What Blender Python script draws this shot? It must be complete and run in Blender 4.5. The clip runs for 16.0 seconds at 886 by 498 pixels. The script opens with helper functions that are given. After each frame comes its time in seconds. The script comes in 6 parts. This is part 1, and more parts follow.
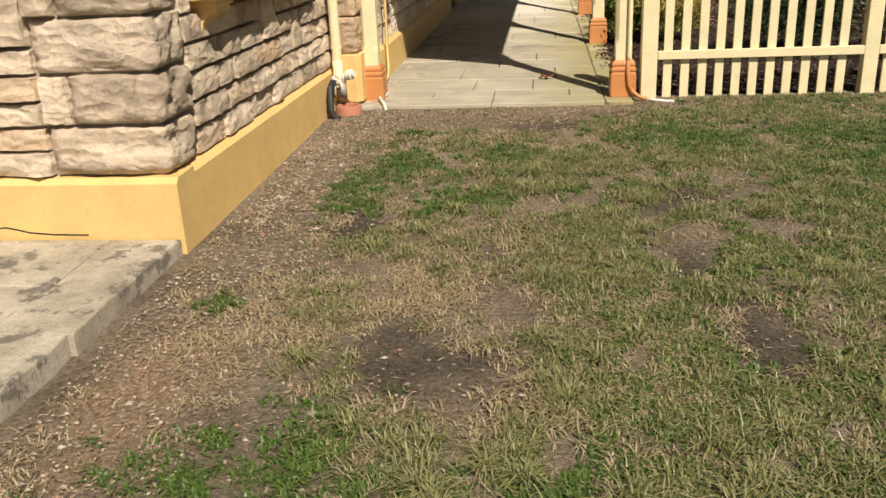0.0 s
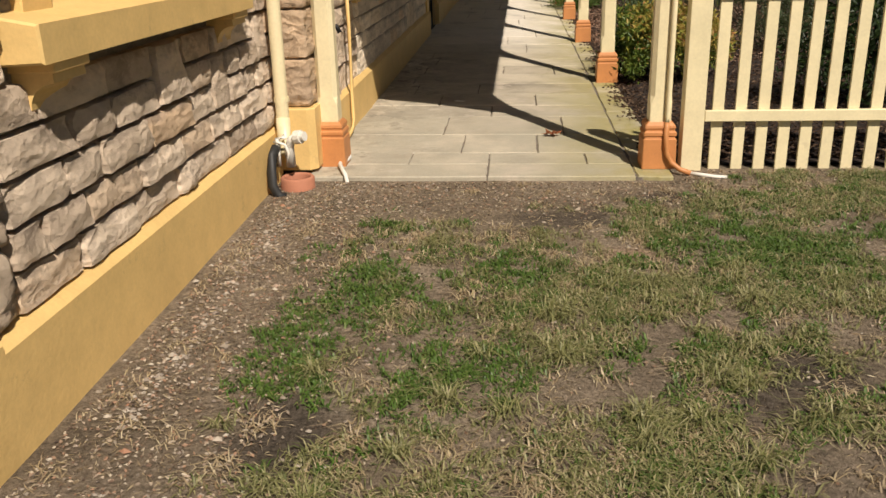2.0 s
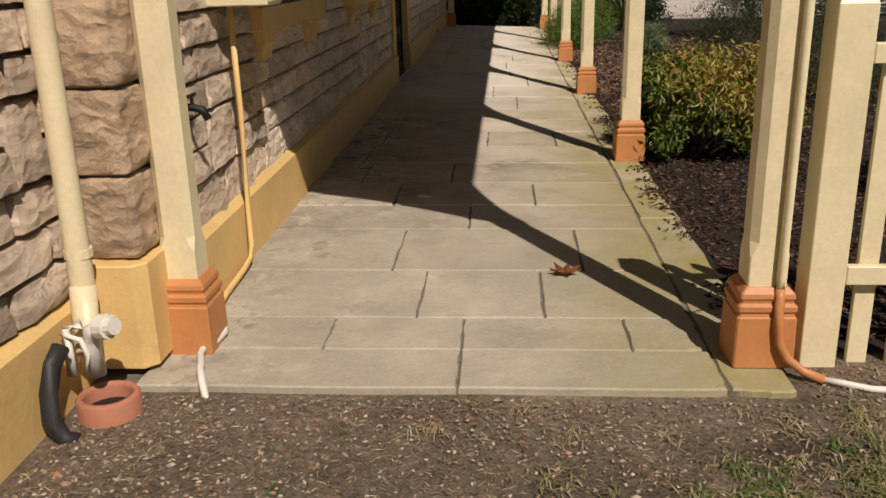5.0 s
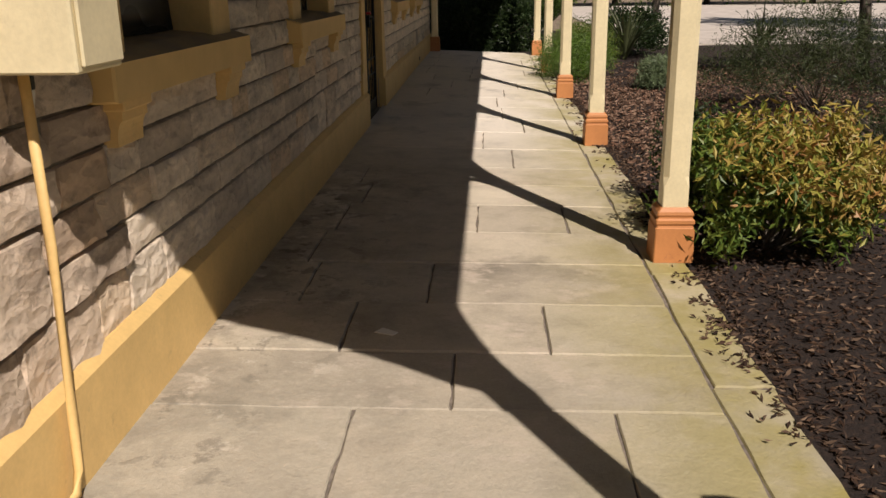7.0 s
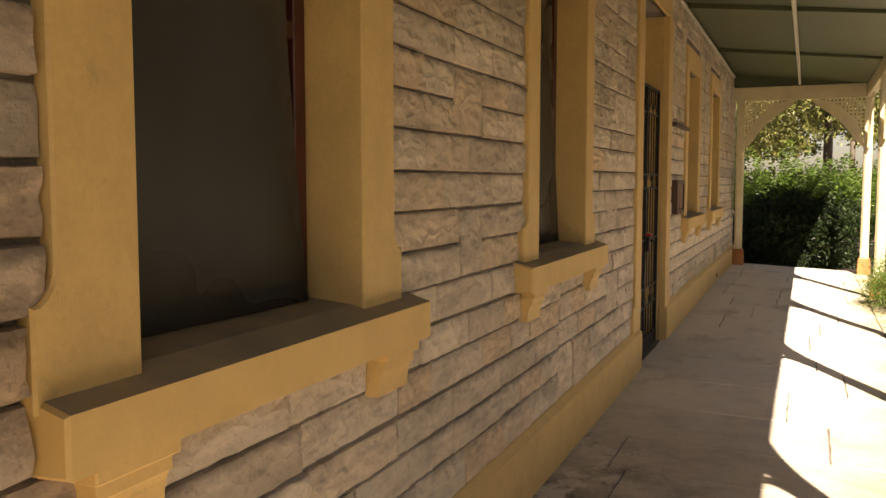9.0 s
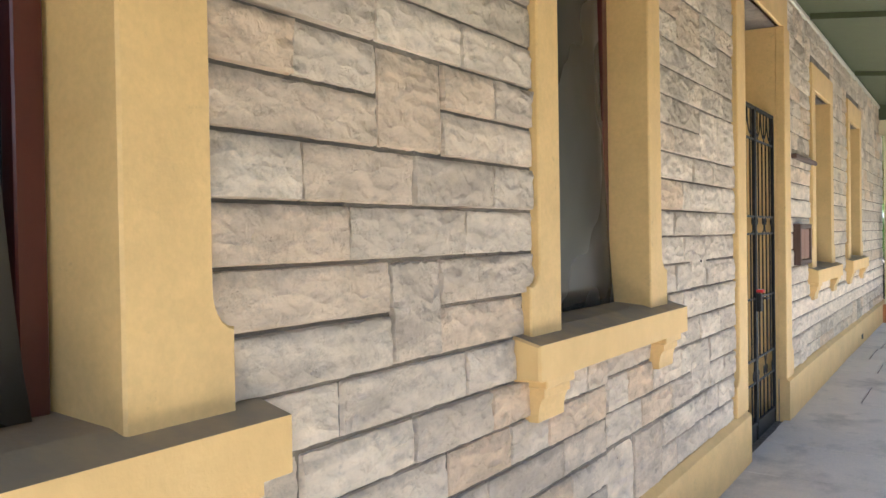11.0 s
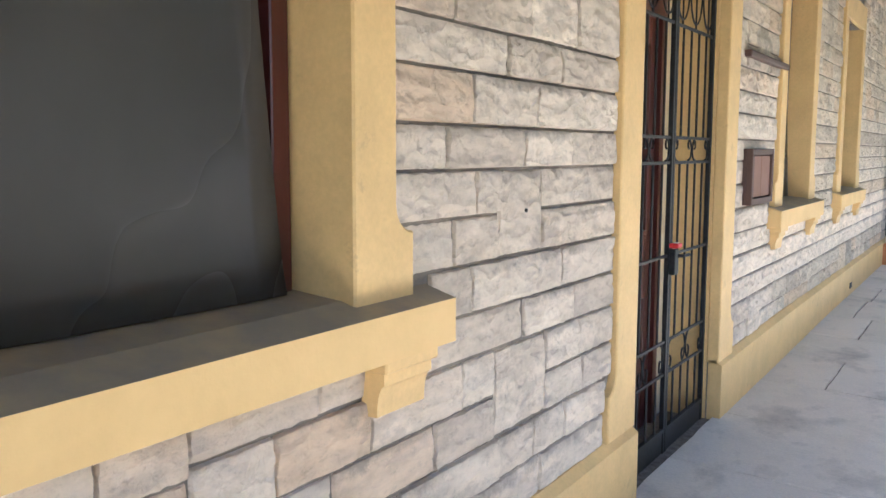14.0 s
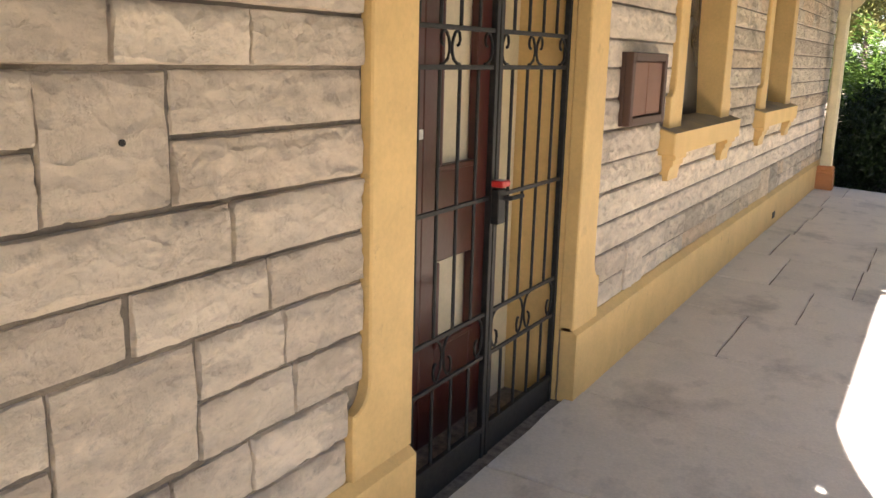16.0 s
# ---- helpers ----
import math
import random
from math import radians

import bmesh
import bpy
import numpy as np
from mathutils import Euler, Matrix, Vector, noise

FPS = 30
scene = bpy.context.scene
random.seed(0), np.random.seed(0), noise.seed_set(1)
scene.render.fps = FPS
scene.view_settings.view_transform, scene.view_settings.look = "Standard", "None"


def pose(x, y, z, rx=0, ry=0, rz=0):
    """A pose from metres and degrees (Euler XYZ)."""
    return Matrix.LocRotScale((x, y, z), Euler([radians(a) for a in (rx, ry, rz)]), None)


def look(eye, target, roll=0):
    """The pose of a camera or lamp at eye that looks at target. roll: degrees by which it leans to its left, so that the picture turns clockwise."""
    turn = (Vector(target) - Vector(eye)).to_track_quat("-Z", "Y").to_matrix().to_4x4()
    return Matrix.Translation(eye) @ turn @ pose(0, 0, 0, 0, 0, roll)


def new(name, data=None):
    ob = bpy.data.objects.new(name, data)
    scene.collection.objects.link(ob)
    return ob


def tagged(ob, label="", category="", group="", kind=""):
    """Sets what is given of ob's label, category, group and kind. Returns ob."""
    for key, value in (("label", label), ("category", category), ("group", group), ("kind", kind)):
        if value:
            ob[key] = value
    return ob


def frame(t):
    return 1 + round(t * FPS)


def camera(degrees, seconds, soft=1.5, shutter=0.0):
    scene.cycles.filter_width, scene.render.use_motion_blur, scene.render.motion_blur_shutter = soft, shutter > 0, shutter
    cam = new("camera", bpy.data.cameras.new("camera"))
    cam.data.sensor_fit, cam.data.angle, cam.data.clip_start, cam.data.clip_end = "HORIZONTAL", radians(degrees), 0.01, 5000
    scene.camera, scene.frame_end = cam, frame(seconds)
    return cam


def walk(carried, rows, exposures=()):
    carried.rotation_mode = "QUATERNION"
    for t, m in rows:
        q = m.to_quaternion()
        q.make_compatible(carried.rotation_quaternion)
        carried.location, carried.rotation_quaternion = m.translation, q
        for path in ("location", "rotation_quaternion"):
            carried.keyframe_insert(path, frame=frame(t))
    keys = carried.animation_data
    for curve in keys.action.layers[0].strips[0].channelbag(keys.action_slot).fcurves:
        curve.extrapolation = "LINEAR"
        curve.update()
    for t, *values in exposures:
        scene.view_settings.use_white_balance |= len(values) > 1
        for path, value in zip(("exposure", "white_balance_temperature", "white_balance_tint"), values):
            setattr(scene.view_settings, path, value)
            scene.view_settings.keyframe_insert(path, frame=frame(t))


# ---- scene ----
cam = camera(54.31, 16.0)
EXPOSURES = [(0.0, 0.36, 7000, 10), (3.0, 0.05, 7000, 16), (5.5, -0.18, 6900, 18), (7.5, 0.26, 6800, 18), (8.5, 0.90, 7400, 23), (9.2, 2.02, 7900, 21), (11.3, 3.26, 5050, 14), (13.5, 3.46, 5050, 15), (14.5, 3.26, 4850, 15), (15.2, 3.06, 5500, 15), (16.0, 2.98, 6250, 20)]
WALK = [
    (0.0, 0.016, 0.092, 1.513, 6.14, -20.45, 2.47),
    (0.5, -0.029, 0.564, 1.541, 6.12, -20.19, 2.01),
    (1.0, -0.150, 1.015, 1.542, 5.84, -19.75, 1.67),
    (1.5, -0.176, 1.477, 1.529, 4.77, -20.12, 1.85),
    (2.0, -0.211, 1.935, 1.552, 4.70, -19.93, 1.43),
    (2.5, -0.292, 2.341, 1.557, 3.72, -18.58, 1.96),
    (3.0, -0.247, 2.785, 1.527, 3.45, -16.35, 2.36),
    (3.2, -0.237, 2.947, 1.540, 3.81, -15.86, 2.31),
    (5.3, -0.236, 4.767, 1.514, 3.77, -18.30, 1.40),
    (5.5, -0.237, 4.966, 1.539, 3.11, -18.05, 1.95),
    (6.0, -0.204, 5.432, 1.519, 2.26, -18.02, 1.90),
    (6.5, -0.225, 5.857, 1.552, 3.21, -17.65, 0.44),
    (7.0, -0.301, 6.293, 1.564, 2.92, -17.13, 0.68),
    (7.5, -0.249, 6.713, 1.550, 4.38, -16.95, 1.53),
    (8.0, -0.264, 7.037, 1.662, 9.71, -14.85, 1.16),
    (8.5, -0.337, 7.468, 1.695, 15.69, -9.19, 0.54),
    (9.0, -0.272, 7.814, 1.746, 22.80, -4.50, 0.0),
    (9.2, -0.265, 7.960, 1.748, 25.42, -3.21, 0.14),
    (11.3, -0.238, 9.406, 1.698, 31.77, -0.88, 0.84),
    (11.5, -0.285, 9.591, 1.733, 31.72, -1.51, 0.85),
    (12.0, -0.291, 9.925, 1.743, 32.05, -2.42, 0.72),
    (12.5, -0.232, 10.251, 1.753, 34.17, -3.34, 0.24),
    (13.0, -0.295, 10.630, 1.748, 34.78, -4.54, 0.15),
    (13.5, -0.287, 10.978, 1.742, 33.94, -4.82, 0.39),
    (14.0, -0.213, 11.390, 1.734, 32.82, -6.46, -0.15),
    (14.5, -0.218, 11.761, 1.704, 30.72, -8.52, -0.52),
    (15.0, -0.241, 12.140, 1.714, 28.03, -10.29, -0.99),
    (15.5, -0.186, 12.511, 1.717, 28.26, -11.53, -1.97),
    (16.0, -0.198, 12.837, 1.717, 30.08, -12.65, -1.51),
]
walk(cam, [(t, pose(x, y, z, 90 + pitch, roll, yaw)) for t, x, y, z, yaw, pitch, roll in WALK], EXPOSURES)

# world, sun
SUN_AZ = Vector((0.46, -0.888)).normalized()
SUN_EL = 48.0
world = bpy.data.worlds.new("world")
scene.world = world
world.use_nodes = True
wn = world.node_tree
sky = wn.nodes.new("ShaderNodeTexSky")
sky.sky_type = "NISHITA"
sky.sun_disc = False
sky.sun_elevation = radians(SUN_EL)
sky.sun_rotation = math.atan2(SUN_AZ.x, SUN_AZ.y)
wn.links.new(sky.outputs[0], wn.nodes["Background"].inputs[0])
wn.nodes["Background"].inputs[1].default_value = 0.034
sun = new("sun", bpy.data.lights.new("sun", "SUN"))
sun.data.energy = 4.9
sun.data.angle = radians(0.53)
sun.data.color = (1.0, 0.95, 0.86)
ce = math.cos(radians(SUN_EL))
sun.matrix_world = look((SUN_AZ.x * ce * 30, SUN_AZ.y * ce * 30, math.sin(radians(SUN_EL)) * 30), (0, 0, 0))

# ---- materials ----
def mat(name, build):
    m = bpy.data.materials.new(name)
    m.use_nodes = True
    nt = m.node_tree
    build(nt, nt.nodes["Principled BSDF"])
    return m


def node(nt, kind, **values):
    n = nt.nodes.new(kind)
    for k, v in values.items():
        n.inputs[k].default_value = v
    return n


def place(nt, space="world"):
    if space == "world":
        return nt.nodes.new("ShaderNodeNewGeometry").outputs["Position"]
    return nt.nodes.new("ShaderNodeTexCoord").outputs["Object"]


def noise_of(nt, pos, scale, detail=4.0, rough=0.6, stretch=None, shift=None):
    if stretch or shift is not None:
        mp = nt.nodes.new("ShaderNodeMapping")
        if stretch:
            mp.inputs["Scale"].default_value = stretch
        nt.links.new(pos, mp.inputs["Vector"])
        if shift is not None:
            nt.links.new(shift, mp.inputs["Location"])
        pos = mp.outputs[0]
    n = node(nt, "ShaderNodeTexNoise", Scale=scale, Detail=detail, Roughness=rough)
    nt.links.new(pos, n.inputs["Vector"])
    return n.outputs["Fac"]


def ramp(nt, fac, *stops):
    r = nt.nodes.new("ShaderNodeValToRGB")
    el = r.color_ramp.elements
    while len(el) < len(stops):
        el.new(0.5)
    for e, (p, c) in zip(el, stops):
        e.position = p
        e.color = (*c, 1) if len(c) == 3 else c
    nt.links.new(fac, r.inputs[0])
    return r.outputs[0]


def g(v):
    return (v, v, v)


def mix(nt, fac, a, b, blend="MIX"):
    m = nt.nodes.new("ShaderNodeMix")
    m.data_type = "RGBA"
    m.blend_type = blend
    for sock, v in ((m.inputs[0], fac), (m.inputs[6], a), (m.inputs[7], b)):
        if isinstance(v, (int, float)):
            sock.default_value = v
        elif isinstance(v, tuple):
            sock.default_value = (*v, 1)
        else:
            nt.links.new(v, sock)
    return m.outputs[2]


def bump(nt, bsdf, height, strength, dist=0.01):
    b = node(nt, "ShaderNodeBump", Strength=strength, Distance=dist)
    nt.links.new(height, b.inputs["Height"])
    nt.links.new(b.outputs[0], bsdf.inputs["Normal"])


def rnd(nt):
    return nt.nodes.new("ShaderNodeObjectInfo").outputs["Random"]


def isl(nt):
    return nt.nodes.new("ShaderNodeNewGeometry").outputs["Random Per Island"]


def stone_mat(name, light, mid, dark, stuff=False, soot=0.5, relief=0.024):
    def b(nt, s):
        p = place(nt)
        r = isl(nt) if stuff else rnd(nt)
        blend = tuple(0.5 * (a + c) for a, c in zip(light, mid))
        pink = (mid[0] * 1.06, mid[1] * 0.97, mid[2] * 0.86)
        base = ramp(nt, r, (0.0, tuple(0.93 * q for q in mid)), (0.22, light), (0.42, blend), (0.56, pink), (0.7, tuple(min(1.07 * q, 0.9) for q in light)), (0.86, tuple(0.72 * a + 0.28 * c for a, c in zip(mid, dark))), (1.0, light))
        # bedding bands, worn pale faces, soot and lichen in sharp-edged patches
        c = mix(nt, 0.75, base, ramp(nt, noise_of(nt, p, 4.0, 6, 0.65, (1, 1, 3)), (0.32, g(0.76)), (0.66, g(1.14))), "MULTIPLY")
        stain = ramp(nt, noise_of(nt, p, 2.4, 10, 0.70, (1, 1, 1.9)), (0.53, g(0)), (0.585, g(soot * 0.75)), (0.70, g(soot)))
        c = mix(nt, stain, c, dark)
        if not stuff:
            # grey weathering crust along each block's ragged upper margin, its ledge shade coloured in too
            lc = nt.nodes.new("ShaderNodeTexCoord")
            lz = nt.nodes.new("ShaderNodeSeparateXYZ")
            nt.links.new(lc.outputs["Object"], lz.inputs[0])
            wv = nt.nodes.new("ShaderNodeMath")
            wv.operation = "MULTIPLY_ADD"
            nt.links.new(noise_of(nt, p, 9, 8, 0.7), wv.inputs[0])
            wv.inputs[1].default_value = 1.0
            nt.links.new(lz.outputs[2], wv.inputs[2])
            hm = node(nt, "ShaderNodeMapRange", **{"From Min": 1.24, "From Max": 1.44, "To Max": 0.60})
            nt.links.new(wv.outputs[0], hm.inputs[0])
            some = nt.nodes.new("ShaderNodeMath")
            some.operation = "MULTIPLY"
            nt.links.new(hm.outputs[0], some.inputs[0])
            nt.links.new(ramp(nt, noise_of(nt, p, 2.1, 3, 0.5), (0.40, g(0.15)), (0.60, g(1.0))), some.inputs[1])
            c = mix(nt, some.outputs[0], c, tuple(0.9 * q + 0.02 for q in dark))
        # shade of small hollows put into the colour as dark flecks
        pit_shade = ramp(nt, noise_of(nt, p, 17, 9, 0.75, (1, 1, 1.8)), (0.30, g(0.55)), (0.44, g(1.0)), (0.7, g(1.1)))
        c = mix(nt, 0.6, c, pit_shade, "MULTIPLY")
        nt.links.new(c, s.inputs["Base Color"])
        s.inputs["Roughness"].default_value = 0.93
        s.inputs["Specular IOR Level"].default_value = 0.15
        # broken rock face: ledges and chips
        wob = nt.nodes.new("ShaderNodeVectorMath")
        wob.operation = "ADD"
        dn = node(nt, "ShaderNodeTexNoise", Scale=9.0, Detail=3.0)
        sc = nt.nodes.new("ShaderNodeVectorMath")
        sc.operation = "SCALE"
        sc.inputs["Scale"].default_value = 0.09
        nt.links.new(p, dn.inputs["Vector"])
        nt.links.new(dn.outputs["Color"], sc.inputs[0])
        nt.links.new(p, wob.inputs[0])
        nt.links.new(sc.outputs[0], wob.inputs[1])
        mp = nt.nodes.new("ShaderNodeMapping")
        mp.inputs["Scale"].default_value = (1, 1, 2.2)
        nt.links.new(wob.outputs[0], mp.inputs[0])
        vo = node(nt, "ShaderNodeTexVoronoi", Scale=10.0)
        nt.links.new(mp.outputs[0], vo.inputs["Vector"])
        rough = nt.nodes.new("ShaderNodeMath")
        rough.operation = "MULTIPLY_ADD"
        nt.links.new(vo.outputs["Distance"], rough.inputs[0])
        rough.inputs[1].default_value = 0.9
        nt.links.new(noise_of(nt, p, 20, 9, 0.72), rough.inputs[2])
        bump(nt, s, rough.outputs[0], 1.0, relief)
    return mat(name, b)


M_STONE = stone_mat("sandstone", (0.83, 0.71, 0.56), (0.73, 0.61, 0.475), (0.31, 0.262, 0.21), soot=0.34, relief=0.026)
M_STONE_S = stone_mat("sandstone_joined", (0.76, 0.655, 0.51), (0.64, 0.54, 0.41), (0.25, 0.215, 0.175), True, 0.5, relief=0.036)
M_STONE_W = stone_mat("sandstone_wing", (0.72, 0.585, 0.45), (0.58, 0.455, 0.34), (0.24, 0.185, 0.145), soot=0.58, relief=0.018)
M_STONE_Q = stone_mat("sandstone_quoin", (0.56, 0.405, 0.27), (0.46, 0.33, 0.22), (0.20, 0.15, 0.11), True, soot=0.5, relief=0.020)
M_MORTAR = stone_mat("mortar", (0.36, 0.31, 0.25), (0.29, 0.25, 0.20), (0.15, 0.13, 0.11))


def paint(name, col, rough=0.55, wear=None, scale=5.0, amount=0.25, relief=0.15):
    def b(nt, s):
        p = place(nt)
        lo = tuple(c * 0.86 for c in col)
        c = ramp(nt, noise_of(nt, p, scale, 6, 0.6), (0.3, lo), (0.65, col))
        c = mix(nt, 0.25, c, ramp(nt, noise_of(nt, p, 60, 3, 0.6), (0.35, g(0.8)), (0.65, g(1.1))), "MULTIPLY")
        if wear:
            w = ramp(nt, noise_of(nt, p, 9, 9, 0.75), (0.60, g(0)), (0.68, g(amount)))
            c = mix(nt, w, c, wear)
        nt.links.new(c, s.inputs["Base Color"])
        s.inputs["Roughness"].default_value = rough
        bump(nt, s, noise_of(nt, p, 35, 5, 0.65), relief, 0.006)
    return mat(name, b)


M_YELLOW = paint("ochre_painted_render", (0.73, 0.495, 0.195), 0.6, (0.40, 0.27, 0.12), amount=0.45, relief=0.3)


def m_sill(nt, s):
    p = place(nt)
    c = ramp(nt, noise_of(nt, p, 5, 6, 0.6), (0.3, (0.64, 0.43, 0.165)), (0.65, (0.73, 0.495, 0.195)))
    # upward faces mix towards grey-brown, broken up by noise
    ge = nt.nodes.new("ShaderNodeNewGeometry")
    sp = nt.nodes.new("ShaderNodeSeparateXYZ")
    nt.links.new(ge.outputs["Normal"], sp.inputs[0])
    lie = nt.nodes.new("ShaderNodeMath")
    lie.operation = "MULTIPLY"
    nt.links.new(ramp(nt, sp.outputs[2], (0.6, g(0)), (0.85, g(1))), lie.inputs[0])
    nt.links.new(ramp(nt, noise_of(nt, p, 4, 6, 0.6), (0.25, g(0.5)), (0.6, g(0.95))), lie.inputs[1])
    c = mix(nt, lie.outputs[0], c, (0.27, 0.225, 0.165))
    nt.links.new(c, s.inputs["Base Color"])
    s.inputs["Roughness"].default_value = 0.65
    bump(nt, s, noise_of(nt, p, 35, 5, 0.65), 0.3, 0.006)


M_SILL = mat("ochre_sill_dark_top", m_sill)
M_CREAM = paint("cream_gloss_paint", (0.76, 0.66, 0.42), 0.4, (0.45, 0.38, 0.25), amount=0.4)
M_TERRA = paint("terracotta_paint", (0.52, 0.215, 0.075), 0.5, (0.30, 0.12, 0.06), amount=0.5)
M_MAROON = paint("maroon_gloss_paint", (0.075, 0.017, 0.014), 0.3, (0.03, 0.01, 0.01))
M_CREAM_PANEL = paint("cream_panel", (0.72, 0.62, 0.42), 0.35)
M_CEIL = paint("green_boards", (0.088, 0.105, 0.052), 0.5, (0.06, 0.075, 0.04))
M_BATTEN = paint("pale_batten", (0.62, 0.60, 0.48), 0.5)
M_WHITE = paint("white_plastic", (0.72, 0.69, 0.62), 0.5, (0.36, 0.32, 0.26), amount=0.75)
M_ROOF = paint("roof_iron", (0.35, 0.34, 0.32), 0.5)
M_CLAY = paint("clay_pipe", (0.42, 0.17, 0.10), 0.8, (0.55, 0.40, 0.30), amount=0.6)
M_WOOD = paint("brown_notice_wood", (0.085, 0.042, 0.027), 0.6, (0.14, 0.08, 0.05))
M_WOOD_PALE = paint("worn_notice_wood", (0.21, 0.095, 0.055), 0.6, (0.30, 0.18, 0.12), amount=0.5)


def m_iron(nt, s):
    p = place(nt)
    c = ramp(nt, noise_of(nt, p, 40, 5), (0.35, (0.008, 0.009, 0.010)), (0.7, (0.022, 0.021, 0.020)))
    nt.links.new(c, s.inputs["Base Color"])
    s.inputs["Roughness"].default_value = 0.55
    s.inputs["Specular IOR Level"].default_value = 0.3


M_IRON = mat("black_iron", m_iron)


def m_sheet(nt, s):
    p = place(nt)
    c = ramp(nt, noise_of(nt, p, 1.7, 5, 0.6, (1, 1, 0.5)), (0.3, (0.082, 0.075, 0.062)), (0.7, (0.112, 0.102, 0.085)))
    nt.links.new(c, s.inputs["Base Color"])
    r = ramp(nt, noise_of(nt, p, 1.6, 2, 0.5), (0.3, g(0.24)), (0.7, g(0.32)))
    nt.links.new(r, s.inputs["Roughness"])
    bump(nt, s, noise_of(nt, p, 2.2, 2, 0.5), 0.25, 0.05)


M_SHEET = mat("acrylic_cover_sheet", m_sheet)


def m_glass(nt, s):
    s.inputs["Base Color"].default_value = (0.02, 0.02, 0.022, 1)
    s.inputs["Roughness"].default_value = 0.06


M_GLASS = mat("dark_window_glass", m_glass)


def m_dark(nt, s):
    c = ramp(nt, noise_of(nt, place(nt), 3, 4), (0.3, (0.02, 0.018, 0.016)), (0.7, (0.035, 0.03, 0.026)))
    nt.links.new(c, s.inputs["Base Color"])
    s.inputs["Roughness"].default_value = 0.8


M_DARK = mat("dark_interior", m_dark)


def flag(name, stuff=False):
    def b(nt, s):
        p = place(nt)
        sx = nt.nodes.new("ShaderNodeSeparateXYZ")
        nt.links.new(p, sx.inputs[0])
        base = ramp(nt, rnd(nt), (0.0, (0.44, 0.38, 0.29)), (0.35, (0.55, 0.48, 0.37)), (0.65, (0.47, 0.415, 0.32)), (0.85, (0.58, 0.50, 0.385)), (1.0, (0.35, 0.305, 0.235)))
        c = mix(nt, 0.7, base, ramp(nt, noise_of(nt, p, 2.6, 6, 0.65), (0.3, g(0.52)), (0.5, g(0.98)), (0.7, g(1.22))), "MULTIPLY")
        stain = ramp(nt, noise_of(nt, p, 1.15, 9, 0.68, (1.0, 1.3, 1)), (0.565, g(0)), (0.60, g(0.22)), (0.66, g(0.4)), (0.72, g(0.65)))
        c = mix(nt, stain, c, (0.15, 0.13, 0.10))
        pale = ramp(nt, noise_of(nt, p, 3.1, 7, 0.7, (1, 1.4, 1)), (0.55, g(0)), (0.62, g(0.6)))
        c = mix(nt, pale, c, (0.56, 0.47, 0.38))
        # flaking dark crust and white salts on the side of the wall
        wl = node(nt, "ShaderNodeMapRange", **{"From Min": -0.55, "From Max": -1.35})
        nt.links.new(sx.outputs[0], wl.inputs[0])
        near_end = node(nt, "ShaderNodeMapRange", **{"From Min": 14.2, "From Max": 12.0})
        nt.links.new(sx.outputs[1], near_end.inputs[0])
        wy = nt.nodes.new("ShaderNodeMath")
        wy.operation = "MULTIPLY"
        nt.links.new(wl.outputs[0], wy.inputs[0])
        nt.links.new(near_end.outputs[0], wy.inputs[1])
        for sc, lo, hi, amt, col in ((2.3, 0.46, 0.58, 0.5, (0.13, 0.11, 0.085)), (5.5, 0.56, 0.60, 0.65, (0.085, 0.072, 0.056)), (3.4, 0.55, 0.60, 0.75, (0.70, 0.63, 0.52))):
            mm = nt.nodes.new("ShaderNodeMath")
            mm.operation = "MULTIPLY"
            nt.links.new(wy.outputs[0], mm.inputs[0])
            nt.links.new(ramp(nt, noise_of(nt, p, sc, 9, 0.72), (lo, g(0)), (hi, g(amt))), mm.inputs[1])
            c = mix(nt, mm.outputs[0], c, col)
        # the flags at the open end are greyed by rain
        rain = node(nt, "ShaderNodeMapRange", **{"From Min": 10.2, "From Max": 8.2})
        nt.links.new(sx.outputs[1], rain.inputs[0])
        rm = nt.nodes.new("ShaderNodeMath")
        rm.operation = "MULTIPLY"
        nt.links.new(rain.outputs[0], rm.inputs[0])
        nt.links.new(ramp(nt, noise_of(nt, p, 1.9, 7, 0.7), (0.34, g(0.12)), (0.56, g(0.85))), rm.inputs[1])
        c = mix(nt, rm.outputs[0], c, (0.37, 0.338, 0.265))
        # past the door the colour is paled to brighten the shaded floor
        far_lift = node(nt, "ShaderNodeMapRange", **{"From Min": 12.5, "From Max": 15.0, "To Max": 0.9})
        nt.links.new(sx.outputs[1], far_lift.inputs[0])
        c = mix(nt, far_lift.outputs[0], c, mix(nt, 0.7, c, (0.82, 0.755, 0.655)))
        for sc, lo, hi, amt in ((1.3, 0.56, 0.68, 0.5), (4.5, 0.58, 0.70, 0.25)):
            dm = nt.nodes.new("ShaderNodeMath")
            dm.operation = "MULTIPLY"
            nt.links.new(far_lift.outputs[0], dm.inputs[0])
            nt.links.new(ramp(nt, noise_of(nt, p, sc, 8, 0.6, (1.3, 0.9, 1)), (lo, g(0)), (hi, g(amt))), dm.inputs[1])
            c = mix(nt, dm.outputs[0], c, (0.16, 0.145, 0.125))
        # lichen on the damp outer side of the flags
        mr = node(nt, "ShaderNodeMapRange", **{"From Min": -0.15, "From Max": 0.7})
        nt.links.new(sx.outputs[0], mr.inputs[0])
        moss = nt.nodes.new("ShaderNodeMath")
        moss.operation = "MULTIPLY"
        nt.links.new(mr.outputs[0], moss.inputs[0])
        nt.links.new(ramp(nt, noise_of(nt, p, 1.6, 6, 0.65), (0.35, g(0.10)), (0.58, g(0.92))), moss.inputs[1])
        c = mix(nt, moss.outputs[0], c, (0.31, 0.265, 0.075))
